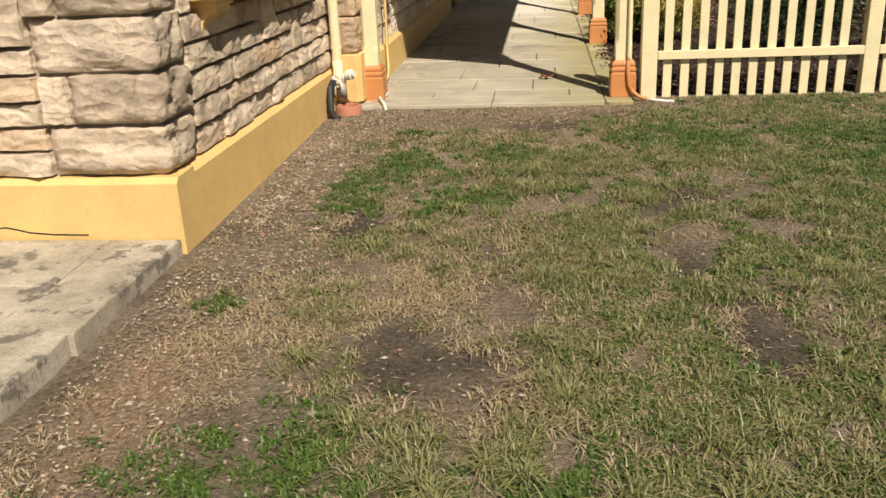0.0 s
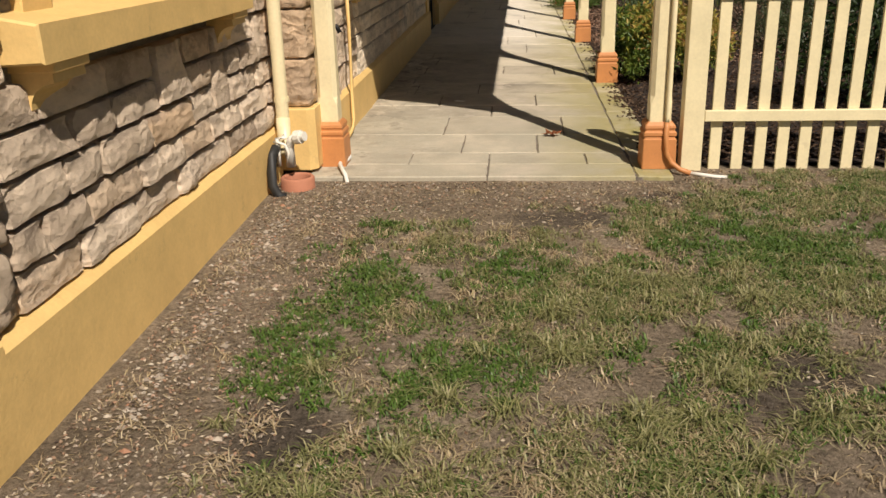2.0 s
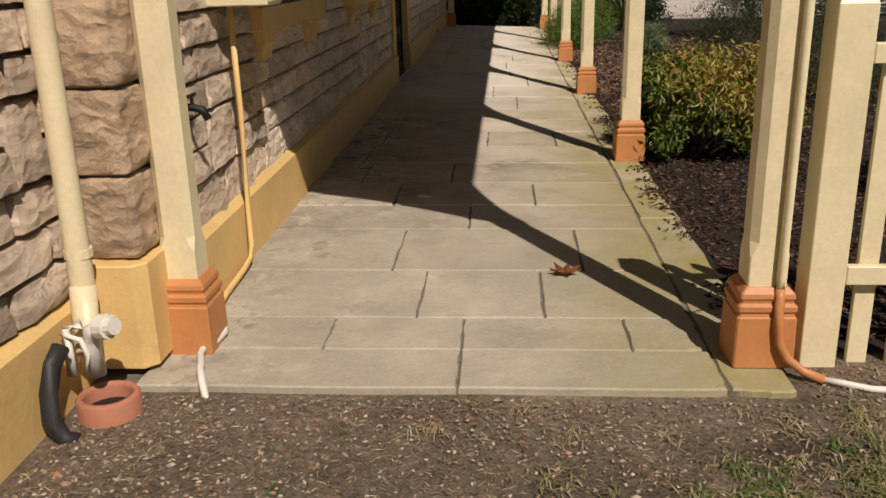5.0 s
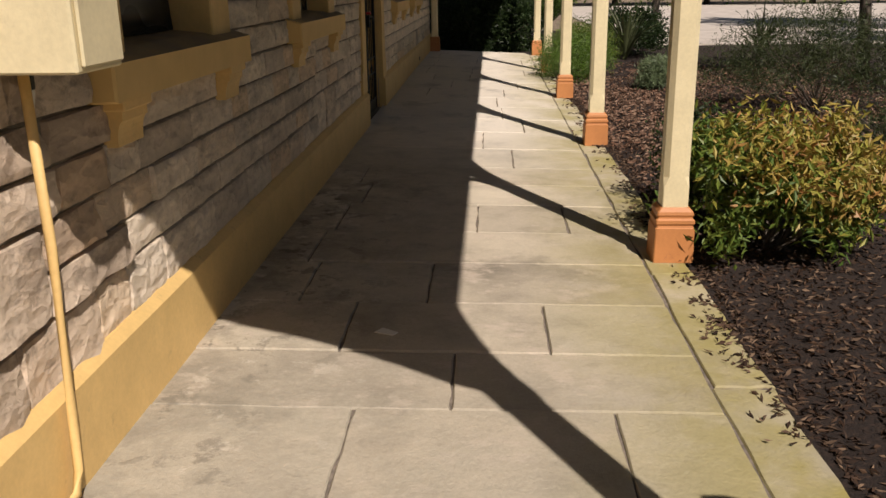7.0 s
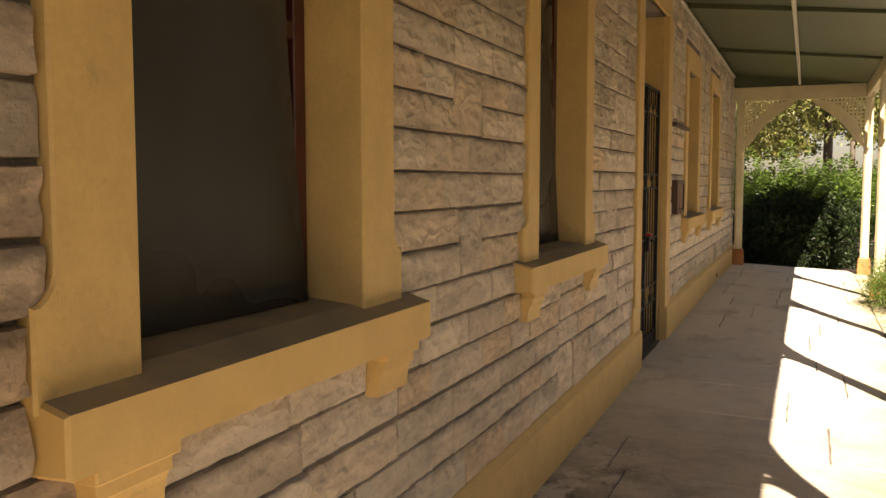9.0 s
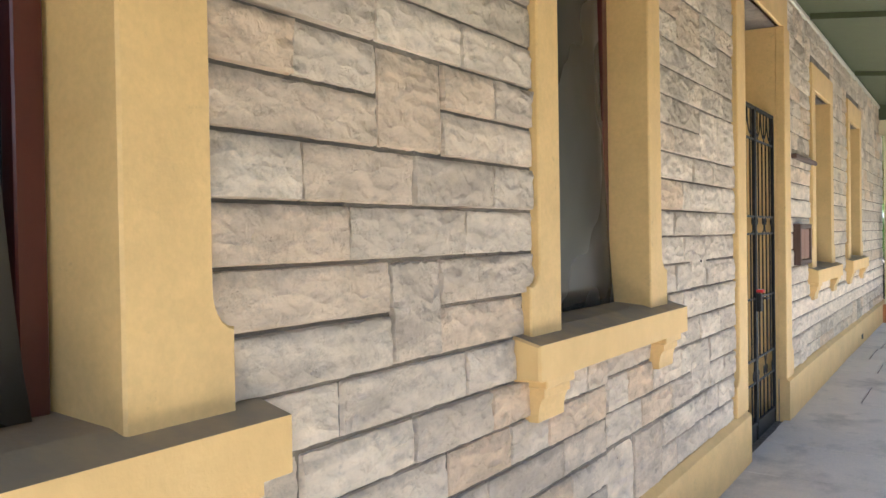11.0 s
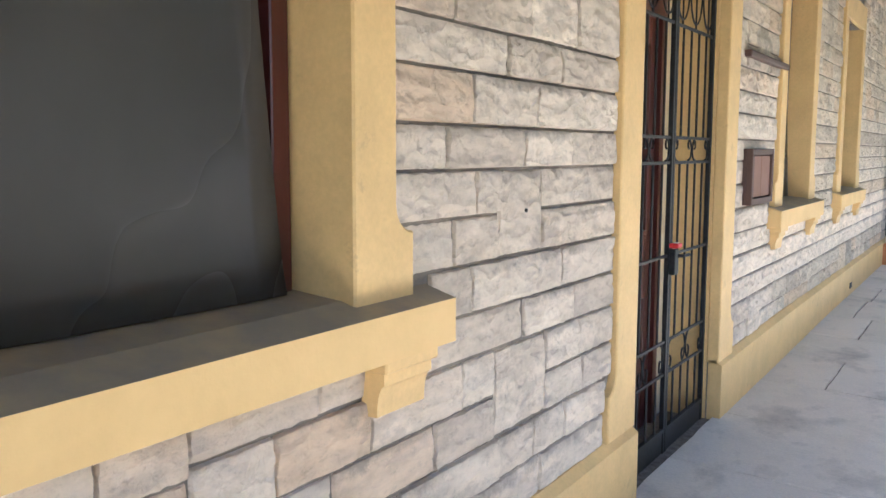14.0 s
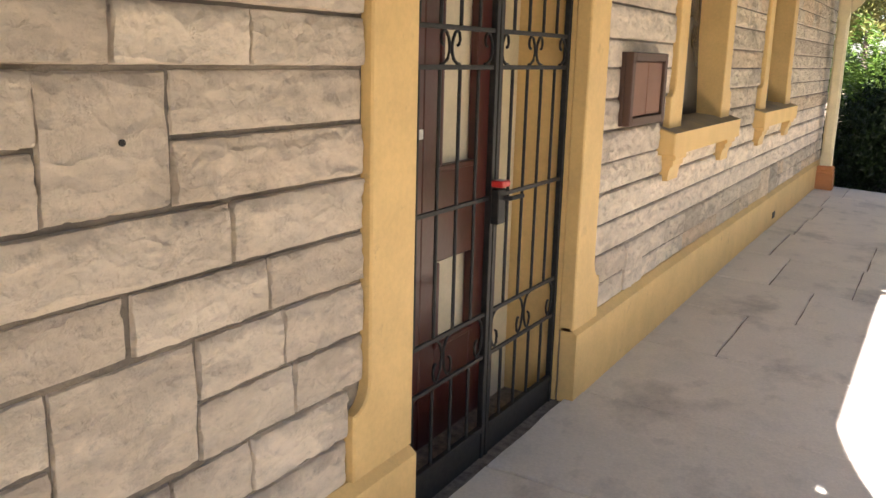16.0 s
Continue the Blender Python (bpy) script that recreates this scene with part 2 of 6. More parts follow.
        c = mix(nt, 0.4, c, ramp(nt, noise_of(nt, p, 70, 4, 0.7), (0.3, g(0.72)), (0.7, g(1.15))), "MULTIPLY")
        nt.links.new(c, s.inputs["Base Color"])
        s.inputs["Roughness"].default_value = 0.72
        bump(nt, s, noise_of(nt, p, 11, 9, 0.72), 0.6, 0.018)
    return mat(name, b)


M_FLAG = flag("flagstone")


def m_worn(nt, s):
    p = place(nt)
    c = ramp(nt, noise_of(nt, p, 3.5, 8, 0.7), (0.3, (0.28, 0.235, 0.175)), (0.5, (0.47, 0.405, 0.315)), (0.68, (0.66, 0.585, 0.475)))
    c = mix(nt, ramp(nt, noise_of(nt, p, 6, 9, 0.72), (0.54, g(0)), (0.58, g(0.75))), c, (0.13, 0.115, 0.095))
    c = mix(nt, 0.5, c, ramp(nt, noise_of(nt, p, 60, 5, 0.7), (0.3, g(0.6)), (0.7, g(1.2))), "MULTIPLY")
    nt.links.new(c, s.inputs["Base Color"])
    s.inputs["Roughness"].default_value = 0.9
    bump(nt, s, noise_of(nt, p, 12, 9, 0.75), 0.9, 0.03)


M_WORN = mat("weathered_paving_stone", m_worn)


def m_joint(nt, s):
    c = ramp(nt, noise_of(nt, place(nt), 30, 5), (0.3, (0.09, 0.075, 0.06)), (0.7, (0.24, 0.20, 0.16)))
    nt.links.new(c, s.inputs["Base Color"])
    s.inputs["Roughness"].default_value = 0.95


M_JOINT = mat("flag_bed", m_joint)


def leaf_mat(name, *cols, rough=0.45, trans=0.25):
    def b(nt, s):
        n = len(cols) - 1
        c = ramp(nt, isl(nt), *[(i / max(n, 1), c) for i, c in enumerate(cols)])
        nt.links.new(c, s.inputs["Base Color"])
        s.inputs["Roughness"].default_value = rough
        s.inputs["Specular IOR Level"].default_value = 0.3
        if trans:
            t = nt.nodes.new("ShaderNodeBsdfTranslucent")
            nt.links.new(c, t.inputs[0])
            mx = nt.nodes.new("ShaderNodeMixShader")
            mx.inputs[0].default_value = trans
            out = nt.nodes["Material Output"]
            nt.links.new(s.outputs[0], mx.inputs[1])
            nt.links.new(t.outputs[0], mx.inputs[2])
            nt.links.new(mx.outputs[0], out.inputs[0])
    return mat(name, b)


M_GRASS = leaf_mat("green_grass", (0.042, 0.085, 0.016), (0.075, 0.14, 0.026), (0.115, 0.185, 0.038), (0.05, 0.10, 0.02), (0.16, 0.20, 0.06))
M_OLIVE = leaf_mat("olive_grass", (0.12, 0.14, 0.048), (0.23, 0.22, 0.09), (0.075, 0.095, 0.028), (0.38, 0.34, 0.18), (0.16, 0.17, 0.065))
M_STRAW = leaf_mat("straw_grass", (0.36, 0.275, 0.16), (0.46, 0.37, 0.225), (0.25, 0.175, 0.10), (0.56, 0.47, 0.31))
M_NANDINA = leaf_mat("green_shrub_leaf", (0.05, 0.10, 0.018), (0.10, 0.16, 0.03), (0.16, 0.20, 0.035), (0.075, 0.13, 0.022))
M_TIP = leaf_mat("yellow_orange_leaf", (0.34, 0.31, 0.06), (0.42, 0.29, 0.08), (0.26, 0.29, 0.05), (0.40, 0.19, 0.07), (0.30, 0.32, 0.06))
M_ROSE = leaf_mat("grey_green_leaf", (0.025, 0.04, 0.014), (0.045, 0.062, 0.022), (0.075, 0.09, 0.035), (0.02, 0.032, 0.01))
M_LAVENDER = leaf_mat("pale_lavender_leaf", (0.10, 0.15, 0.07), (0.15, 0.20, 0.10), (0.20, 0.25, 0.14))
M_DKLEAF = leaf_mat("dark_leaf", (0.012, 0.024, 0.008), (0.02, 0.038, 0.011), (0.034, 0.058, 0.015))
M_FERN = leaf_mat("bright_green_frond", (0.07, 0.135, 0.02), (0.11, 0.19, 0.03), (0.055, 0.11, 0.016), (0.15, 0.22, 0.045))
M_TREE = leaf_mat("tree_leaf", (0.08, 0.10, 0.022), (0.16, 0.17, 0.045), (0.23, 0.23, 0.07), (0.05, 0.07, 0.018))
M_TUFT = leaf_mat("tuft_grass", (0.14, 0.16, 0.05), (0.24, 0.235, 0.09), (0.36, 0.33, 0.165), (0.11, 0.13, 0.04), (0.44, 0.40, 0.23))
M_FLAX = leaf_mat("strap_leaf", (0.05, 0.07, 0.03), (0.10, 0.11, 0.05), (0.16, 0.13, 0.07))
M_DEADLEAF = leaf_mat("dead_leaf", (0.40, 0.16, 0.06), (0.30, 0.11, 0.05), rough=0.7, trans=0.1)
M_BARKCHIP = leaf_mat("bark_chip", (0.014, 0.008, 0.005), (0.034, 0.017, 0.010), (0.08, 0.045, 0.026), (0.02, 0.010, 0.006), (0.19, 0.125, 0.08), (0.026, 0.013, 0.008), rough=0.85, trans=0)
M_BEDLEAF = leaf_mat("bed_leaf", (0.13, 0.07, 0.045), (0.22, 0.13, 0.09), (0.30, 0.20, 0.14), (0.09, 0.05, 0.03), (0.26, 0.14, 0.09), rough=0.85, trans=0)
M_PEBBLE = leaf_mat("pebble", (0.30, 0.25, 0.19), (0.20, 0.16, 0.13), (0.42, 0.37, 0.30), (0.30, 0.15, 0.09), rough=0.9, trans=0)


def m_bark(nt, s):
    c = ramp(nt, noise_of(nt, place(nt), 20, 5, 0.7, (1, 1, 0.2)), (0.3, (0.05, 0.04, 0.03)), (0.7, (0.16, 0.13, 0.10)))
    nt.links.new(c, s.inputs["Base Color"])
    s.inputs["Roughness"].default_value = 0.9


M_BARK = mat("bark", m_bark)

M_SCRAP = leaf_mat("leaf_scrap", (0.10, 0.075, 0.055), (0.31, 0.235, 0.17), (0.46, 0.385, 0.29), (0.07, 0.05, 0.038), (0.32, 0.19, 0.12), (0.17, 0.13, 0.095), rough=0.85, trans=0)

# ---- builders ----
def attach(ob, parent):
    ob.parent = parent
    ob.matrix_parent_inverse = parent.matrix_basis.inverted()
    return ob


def bm_mesh(name, bm, material, smooth=False):
    me = bpy.data.meshes.new(name)
    bm.to_mesh(me)
    bm.free()
    me.materials.append(material)
    if smooth:
        me.shade_smooth()
    return me


def part(name, bm, material, parent, label="", smooth=False):
    ob = new(name, bm_mesh(name, bm, material, smooth))
    attach(ob, parent)
    return tagged(ob, label)


def thing(name, bm, material, label, category, group="", kind="", smooth=False):
    return tagged(new(name, bm_mesh(name, bm, material, smooth)), label, category, group, kind)


def empty(name, at, label, category, group="", kind=""):
    ob = new(name)
    ob.empty_display_size = 0.1
    ob.location = at
    return tagged(ob, label, category, group, kind)


def add_box(bm, x0, x1, y0, y1, z0, z1, bevel=0.0, seg=1):
    r = bmesh.ops.create_cube(bm, size=1)
    vs = r["verts"]
    for v in vs:
        v.co = Vector((x0 + (v.co.x + 0.5) * (x1 - x0), y0 + (v.co.y + 0.5) * (y1 - y0), z0 + (v.co.z + 0.5) * (z1 - z0)))
    if bevel:
        es = list({e for v in vs for e in v.link_edges})
        bmesh.ops.bevel(bm, geom=es, offset=bevel, segments=seg, profile=0.5, affect="EDGES")
    return bm


def box(x0, x1, y0, y1, z0, z1, bevel=0.0, seg=1):
    return add_box(bmesh.new(), x0, x1, y0, y1, z0, z1, bevel, seg)


def add_prism(bm, pts, axis, a, b, bevel=0.0):
    """A flat outline swept along an axis ('x', 'y' or 'z') from a to b; pts are the other two coordinates in order."""
    def co(u, v, w):
        return {"x": (w, u, v), "y": (u, w, v), "z": (u, v, w)}[axis]
    n = len(pts)
    lo = [bm.verts.new(co(u, v, a)) for u, v in pts]
    hi = [bm.verts.new(co(u, v, b)) for u, v in pts]
    fs = [bm.faces.new(lo), bm.faces.new(hi[::-1])]
    for i in range(n):
        fs.append(bm.faces.new((lo[i], hi[i], hi[(i + 1) % n], lo[(i + 1) % n])))
    bmesh.ops.recalc_face_normals(bm, faces=fs)
    if bevel:
        es = [e for f in fs[:2] for e in f.edges]
        bmesh.ops.bevel(bm, geom=list(set(es)), offset=bevel, segments=1, profile=0.5, affect="EDGES")
    return bm


def prism(pts, axis, a, b, bevel=0.0):
    return add_prism(bmesh.new(), pts, axis, a, b, bevel)


def add_tube(bm, pts, r, n=8, r1=None):
    """A round bar along points."""
    pts = [Vector(p) for p in pts]
    rings = []
    up = Vector((0.13, 0.31, 0.94)).normalized()
    for i, p in enumerate(pts):
        d = (pts[min(i + 1, len(pts) - 1)] - pts[max(i - 1, 0)]).normalized()
        a = d.cross(up if abs(d.dot(up)) < 0.95 else Vector((1, 0, 0))).normalized()
        b = d.cross(a)
        rr = r if r1 is None else r + (r1 - r) * i / (len(pts) - 1)
        rings.append([bm.verts.new(p + (a * math.cos(t) + b * math.sin(t)) * rr) for t in [2 * math.pi * k / n for k in range(n)]])
    for q, w in zip(rings, rings[1:]):
        for k in range(n):
            bm.faces.new((q[k], q[(k + 1) % n], w[(k + 1) % n], w[k]))
    bm.faces.new(rings[0][::-1])
    bm.faces.new(rings[-1])
    return bm


def tube(pts, r, n=8, r1=None):
    return add_tube(bmesh.new(), pts, r, n, r1)


def stuff_mesh(name, verts, faces, material):
    me = bpy.data.meshes.new(name)
    me.from_pydata(verts, [], faces)
    me.materials.append(material)
    return me


def rng(seed):
    return np.random.default_rng(seed)

# ---- ground and floor ----
def ground_z(x, y):
    return 0.02 + 0.0125 * min(max(y, 0.0), 7.2)


def floor_z(x, y):
    u = (0.6 - x) / 2.1
    return 0.14 + u * (0.0075 * (min(max(y, 7.0), 20.0) - 8.5) + 0.008)


FLOOR_Y0, FLOOR_Y1 = 7.14, 24.75
WALL_X, WING_X, WING_Y = -1.545, -1.785, 3.95


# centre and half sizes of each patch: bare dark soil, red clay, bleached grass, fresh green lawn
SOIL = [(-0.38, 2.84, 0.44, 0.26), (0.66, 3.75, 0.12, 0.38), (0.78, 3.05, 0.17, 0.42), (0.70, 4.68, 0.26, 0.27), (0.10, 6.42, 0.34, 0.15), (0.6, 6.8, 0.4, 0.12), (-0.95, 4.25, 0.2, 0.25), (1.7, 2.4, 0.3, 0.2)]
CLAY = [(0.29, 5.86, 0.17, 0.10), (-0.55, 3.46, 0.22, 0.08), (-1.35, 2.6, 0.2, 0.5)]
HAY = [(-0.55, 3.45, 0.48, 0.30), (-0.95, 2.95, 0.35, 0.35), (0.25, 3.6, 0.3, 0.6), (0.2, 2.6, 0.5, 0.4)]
LAWN = [(-0.85, 5.55, 0.32, 0.62), (-0.48, 4.75, 0.34, 0.62), (-1.08, 4.72, 0.24, 0.48), (-0.85, 2.15, 0.45, 0.36), (0.05, 1.95, 0.5, 0.3), (1.0, 6.0, 0.5, 0.42), (-1.35, 3.33, 0.10, 0.10), (-0.2, 5.7, 0.3, 0.3), (2.8, 5.2, 1.2, 1.4)]


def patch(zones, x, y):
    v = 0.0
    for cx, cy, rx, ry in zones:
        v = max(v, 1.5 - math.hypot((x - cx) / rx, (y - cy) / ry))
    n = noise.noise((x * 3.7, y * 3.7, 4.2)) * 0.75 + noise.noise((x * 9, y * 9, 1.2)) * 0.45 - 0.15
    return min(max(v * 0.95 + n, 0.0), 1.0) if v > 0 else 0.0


def m_ground(nt, s):
    p = place(nt)
    c = ramp(nt, noise_of(nt, p, 2.2, 6, 0.65), (0.3, (0.155, 0.122, 0.088)), (0.55, (0.26, 0.205, 0.148)), (0.75, (0.36, 0.295, 0.22)))
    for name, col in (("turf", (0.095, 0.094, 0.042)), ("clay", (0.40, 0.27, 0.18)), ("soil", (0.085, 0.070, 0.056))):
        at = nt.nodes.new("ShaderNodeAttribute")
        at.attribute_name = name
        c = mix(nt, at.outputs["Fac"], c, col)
    c = mix(nt, 0.85, c, ramp(nt, noise_of(nt, p, 42, 7, 0.78), (0.32, g(0.28)), (0.5, g(0.95)), (0.68, g(1.6))), "MULTIPLY")
    nt.links.new(c, s.inputs["Base Color"])
    s.inputs["Roughness"].default_value = 0.95
    s.inputs["Specular IOR Level"].default_value = 0.1
    bump(nt, s, noise_of(nt, p, 34, 8, 0.75), 1.0, 0.03)


M_GROUND = mat("bare_earth", m_ground)
bm = bmesh.new()
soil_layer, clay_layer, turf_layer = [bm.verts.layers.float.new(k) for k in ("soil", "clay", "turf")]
xs = [-400, -60, -12, -6] + [-3 + 0.06 * i for i in range(100)] + [3.1 + 0.2 * i for i in range(30)] + [14, 60, 400]
ys = [-400, -60, -10, -3] + [-1 + 0.06 * i for i in range(140)] + [9, 14, 30, 60, 400]
gv = [[bm.verts.new((x, y, ground_z(x, y) + (0.012 * noise.noise((x * 1.7, y * 1.7, 0)) if -3 < x < 9 and -1 < y < 7.0 else 0) - (0.02 if y > 8 else 0))) for x in xs] for y in ys]
for j in range(len(ys) - 1):
    for i in range(len(xs) - 1):
        bm.faces.new((gv[j][i], gv[j][i + 1], gv[j + 1][i + 1], gv[j + 1][i]))
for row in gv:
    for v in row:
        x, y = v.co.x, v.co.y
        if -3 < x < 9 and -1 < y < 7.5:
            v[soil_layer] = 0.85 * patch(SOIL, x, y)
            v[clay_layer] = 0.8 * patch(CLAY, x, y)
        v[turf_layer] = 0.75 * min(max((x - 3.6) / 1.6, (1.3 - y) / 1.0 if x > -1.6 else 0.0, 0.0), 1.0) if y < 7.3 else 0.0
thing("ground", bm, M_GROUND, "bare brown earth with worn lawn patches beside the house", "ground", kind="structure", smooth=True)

bm = bmesh.new()
fy = [FLOOR_Y0 + 0.012 + (FLOOR_Y1 - FLOOR_Y0 - 0.012) * k / 18 for k in range(19)]
rows = [[bm.verts.new(c) for c in ((-2.0, y, -0.1), (0.74, y, -0.1), (0.74, y, floor_z(0.74, y) - 0.013), (-2.0, y, floor_z(-2.0, y) - 0.013))] for y in fy]
for a, b in zip(rows, rows[1:]):
    for k in range(4):
        bm.faces.new((a[k], a[(k + 1) % 4], b[(k + 1) % 4], b[k]))
bm.faces.new(rows[0][::-1])
bm.faces.new(rows[-1])
bmesh.ops.recalc_face_normals(bm, faces=bm.faces)
verandah_floor = thing("floor_verandah", bm, M_JOINT, "worn sandstone flagstone verandah floor with open joints", "floor", kind="structure")


# ---- walls ----
def wall_with_holes(name, x_out, x_in, y0, y1, z0, z1, holes, label):
    """A wall along y as one mesh, with openings (y0, y1, z0, z1) that go right through."""
    bm = bmesh.new()
    cuts = sorted({y0, y1, *[v for h in holes for v in h[:2]]})
    for a, b in zip(cuts, cuts[1:]):
        spans = [(z0, z1)]
        for h in holes:
            if h[0] <= a + 1e-6 and h[1] >= b - 1e-6:
                spans = [(p, q) for lo, hi in spans for p, q in ((lo, min(hi, h[2])), (max(lo, h[3]), hi)) if q - p > 1e-4]
        for p, q in spans:
            add_box(bm, x_in, x_out, a, b, p, q)
    bmesh.ops.remove_doubles(bm, verts=bm.verts, dist=1e-5)
    return thing(name, bm, M_MORTAR, label, "wall", kind="structure")


# left edge of each opening along the verandah wall, and of the wing's window
WINDOWS = [9.18, 12.01, 17.85, 20.47]
WIDTHS = [0.955, 1.0, 1.0, 1.0]
SILLS = [(8.919, 10.502), (11.69, 13.375), None, None]
JAMBS = [(0.215, 0.27), (0.175, 0.25), (0.175, 0.25), (0.175, 0.25)]
WIN_Z0, WIN_Z1 = 1.30, 3.00
DOOR_Y0, DOOR_Y1, DOOR_Z1 = 14.965, 16.31, 3.30
holes = [(y - 0.01, y + w + 0.01, WIN_Z0, WIN_Z1) for y, w in zip(WINDOWS, WIDTHS)] + [(DOOR_Y0 - 0.01, DOOR_Y1 + 0.01, 0.1, DOOR_Z1)]
wall_verandah = wall_with_holes("wall_verandah", WALL_X, -2.05, 7.42, 24.9, 0.0, 4.0, holes, "shaded verandah wall of rock-faced sandstone blocks in courses")
WING_W = 0.48
WING_WINS = [4.79, 5.79]
wall_wing = wall_with_holes("wall_wing", WING_X, -2.2, WING_Y + 0.4, 7.42, 0.0, 4.6, [(y - 0.01, y + WING_W + 0.01, 1.30, WIN_Z1) for y in WING_WINS], "sunlit wing wall of rough rock-faced sandstone rubble courses")
bm = box(-8.0, WING_X, WING_Y, WING_Y + 0.4, 0.0, 4.6)
wall_front = thing("wall_front", bm, M_MORTAR, "front wall of large rock-faced sandstone quoins and blocks", "wall", kind="structure")
bm = bmesh.new()
add_box(bm, -8.0, -7.6, WING_Y, 24.9, 0, 4.6)
add_box(bm, -7.6, -2.06, 24.5, 24.9, 0, 3.99)
add_box(bm, -7.6, -2.06, 7.42, 7.6, 0, 3.99)
thing("wall_rear", bm, M_MORTAR, "plain rear walls of the stone house", "wall", kind="structure")
bm = box(-7.6, -2.06, WING_Y + 0.4, 24.5, -0.02, 0.02)
thing("floor_inside", bm, M_DARK, "dark floor inside the house", "floor", kind="structure")


def plinth(name, pts, a, b, axis, label):
    return thing(name, prism(pts, axis, a, b), M_YELLOW, label, "plinth", kind="structure")


def plinth_y(name, x, y0, y1, z0, z1, label):
    return plinth(name, [(x, z0), (x, z1 - 0.03), (x - 0.03, z1 - 0.003), (x - 0.12, z1), (x - 0.12, z0)], y0, y1, "y", label)


plinth_y("baseboard_wing", -1.71, 4.1, 7.22, 0.0, 0.455, "ochre painted rendered plinth at the foot of the wing wall")
plinth("baseboard_front", [(4.1, 0.0), (3.875, 0.0), (3.875, 0.425), (3.905, 0.452), (4.1, 0.455)], -8.0, -1.71, "x", "cracked ochre painted plinth along the front wall")
def plinth_top(y):
    return 0.475 + 0.0085 * (min(y, 18.0) - 8.0)


def plinth_rising(name, y0, y1, label):
    """The plinth follows the slow rise of the floor."""
    bm = bmesh.new()
    n = 12
    rows = []
    for k in range(n + 1):
        y = y0 + (y1 - y0) * k / n
        t = plinth_top(y)
        w = 0.003 * noise.noise((y * 2.0, 1, 5))
        rows.append([bm.verts.new((x, y, z)) for x, z in ((-1.565, 0.02), (-1.49 + w, 0.02), (-1.49 + w, t - 0.03), (-1.525, t), (-1.565, t))])
    for p, q in zip(rows, rows[1:]):
        for i in range(5):
            bm.faces.new((p[i], p[(i + 1) % 5], q[(i + 1) % 5], q[i]))
    bm.faces.new(rows[0][::-1])
    bm.faces.new(rows[-1])
    bmesh.ops.recalc_face_normals(bm, faces=bm.faces)
    return thing(name, bm, M_YELLOW, label, "plinth", kind="structure")


plinth_rising("baseboard_verandah_1", 7.47, DOOR_Y0, "ochre painted plinth along the shaded verandah wall")
plinth_rising("baseboard_verandah_2", DOOR_Y1, 24.9, "ochre painted plinth past the gated doorway")
thing("trim_pier_base", prism([(-1.75, 7.215), (-1.53, 7.215), (-1.485, 7.26), (-1.485, 7.47), (-1.75, 7.47)], "z", 0.16, 0.555, 0.006), M_YELLOW, "ochre painted base of the corner pier", "plinth", kind="structure")


pts = [(-3.1, 0.30), (-2.9, 0.285), (-2.72, 0.255), (-2.62, 0.262), (-2.5, 0.235), (-2.38, 0.225), (-2.2, 0.222)]
thing("trim_plinth_crack", tube([(x, 3.8745, z - 0.05) for x, z in pts], 0.004, 4), M_DARK, "dark crack running through the plinth render", "crack", kind="structure")


# ---- windows ----
def jamb_outline(y_in, sign, z0, z1, up=0.175, low=0.25, step=1.60):
    """Painted jamb with a wider foot: an outline in y and z. sign -1: on the near side of the opening."""
    q = [(0, z0), (0, z1), (up, z1), (up, step)]
    for k in range(1, 6):
        a = math.pi / 2 * k / 5
        q.append((up + (low - up) * (1 - math.cos(a)), step - 0.075 * math.sin(a)))
    q += [(low, z0)]
    return [(y_in + sign * u, z) for u, z in q]


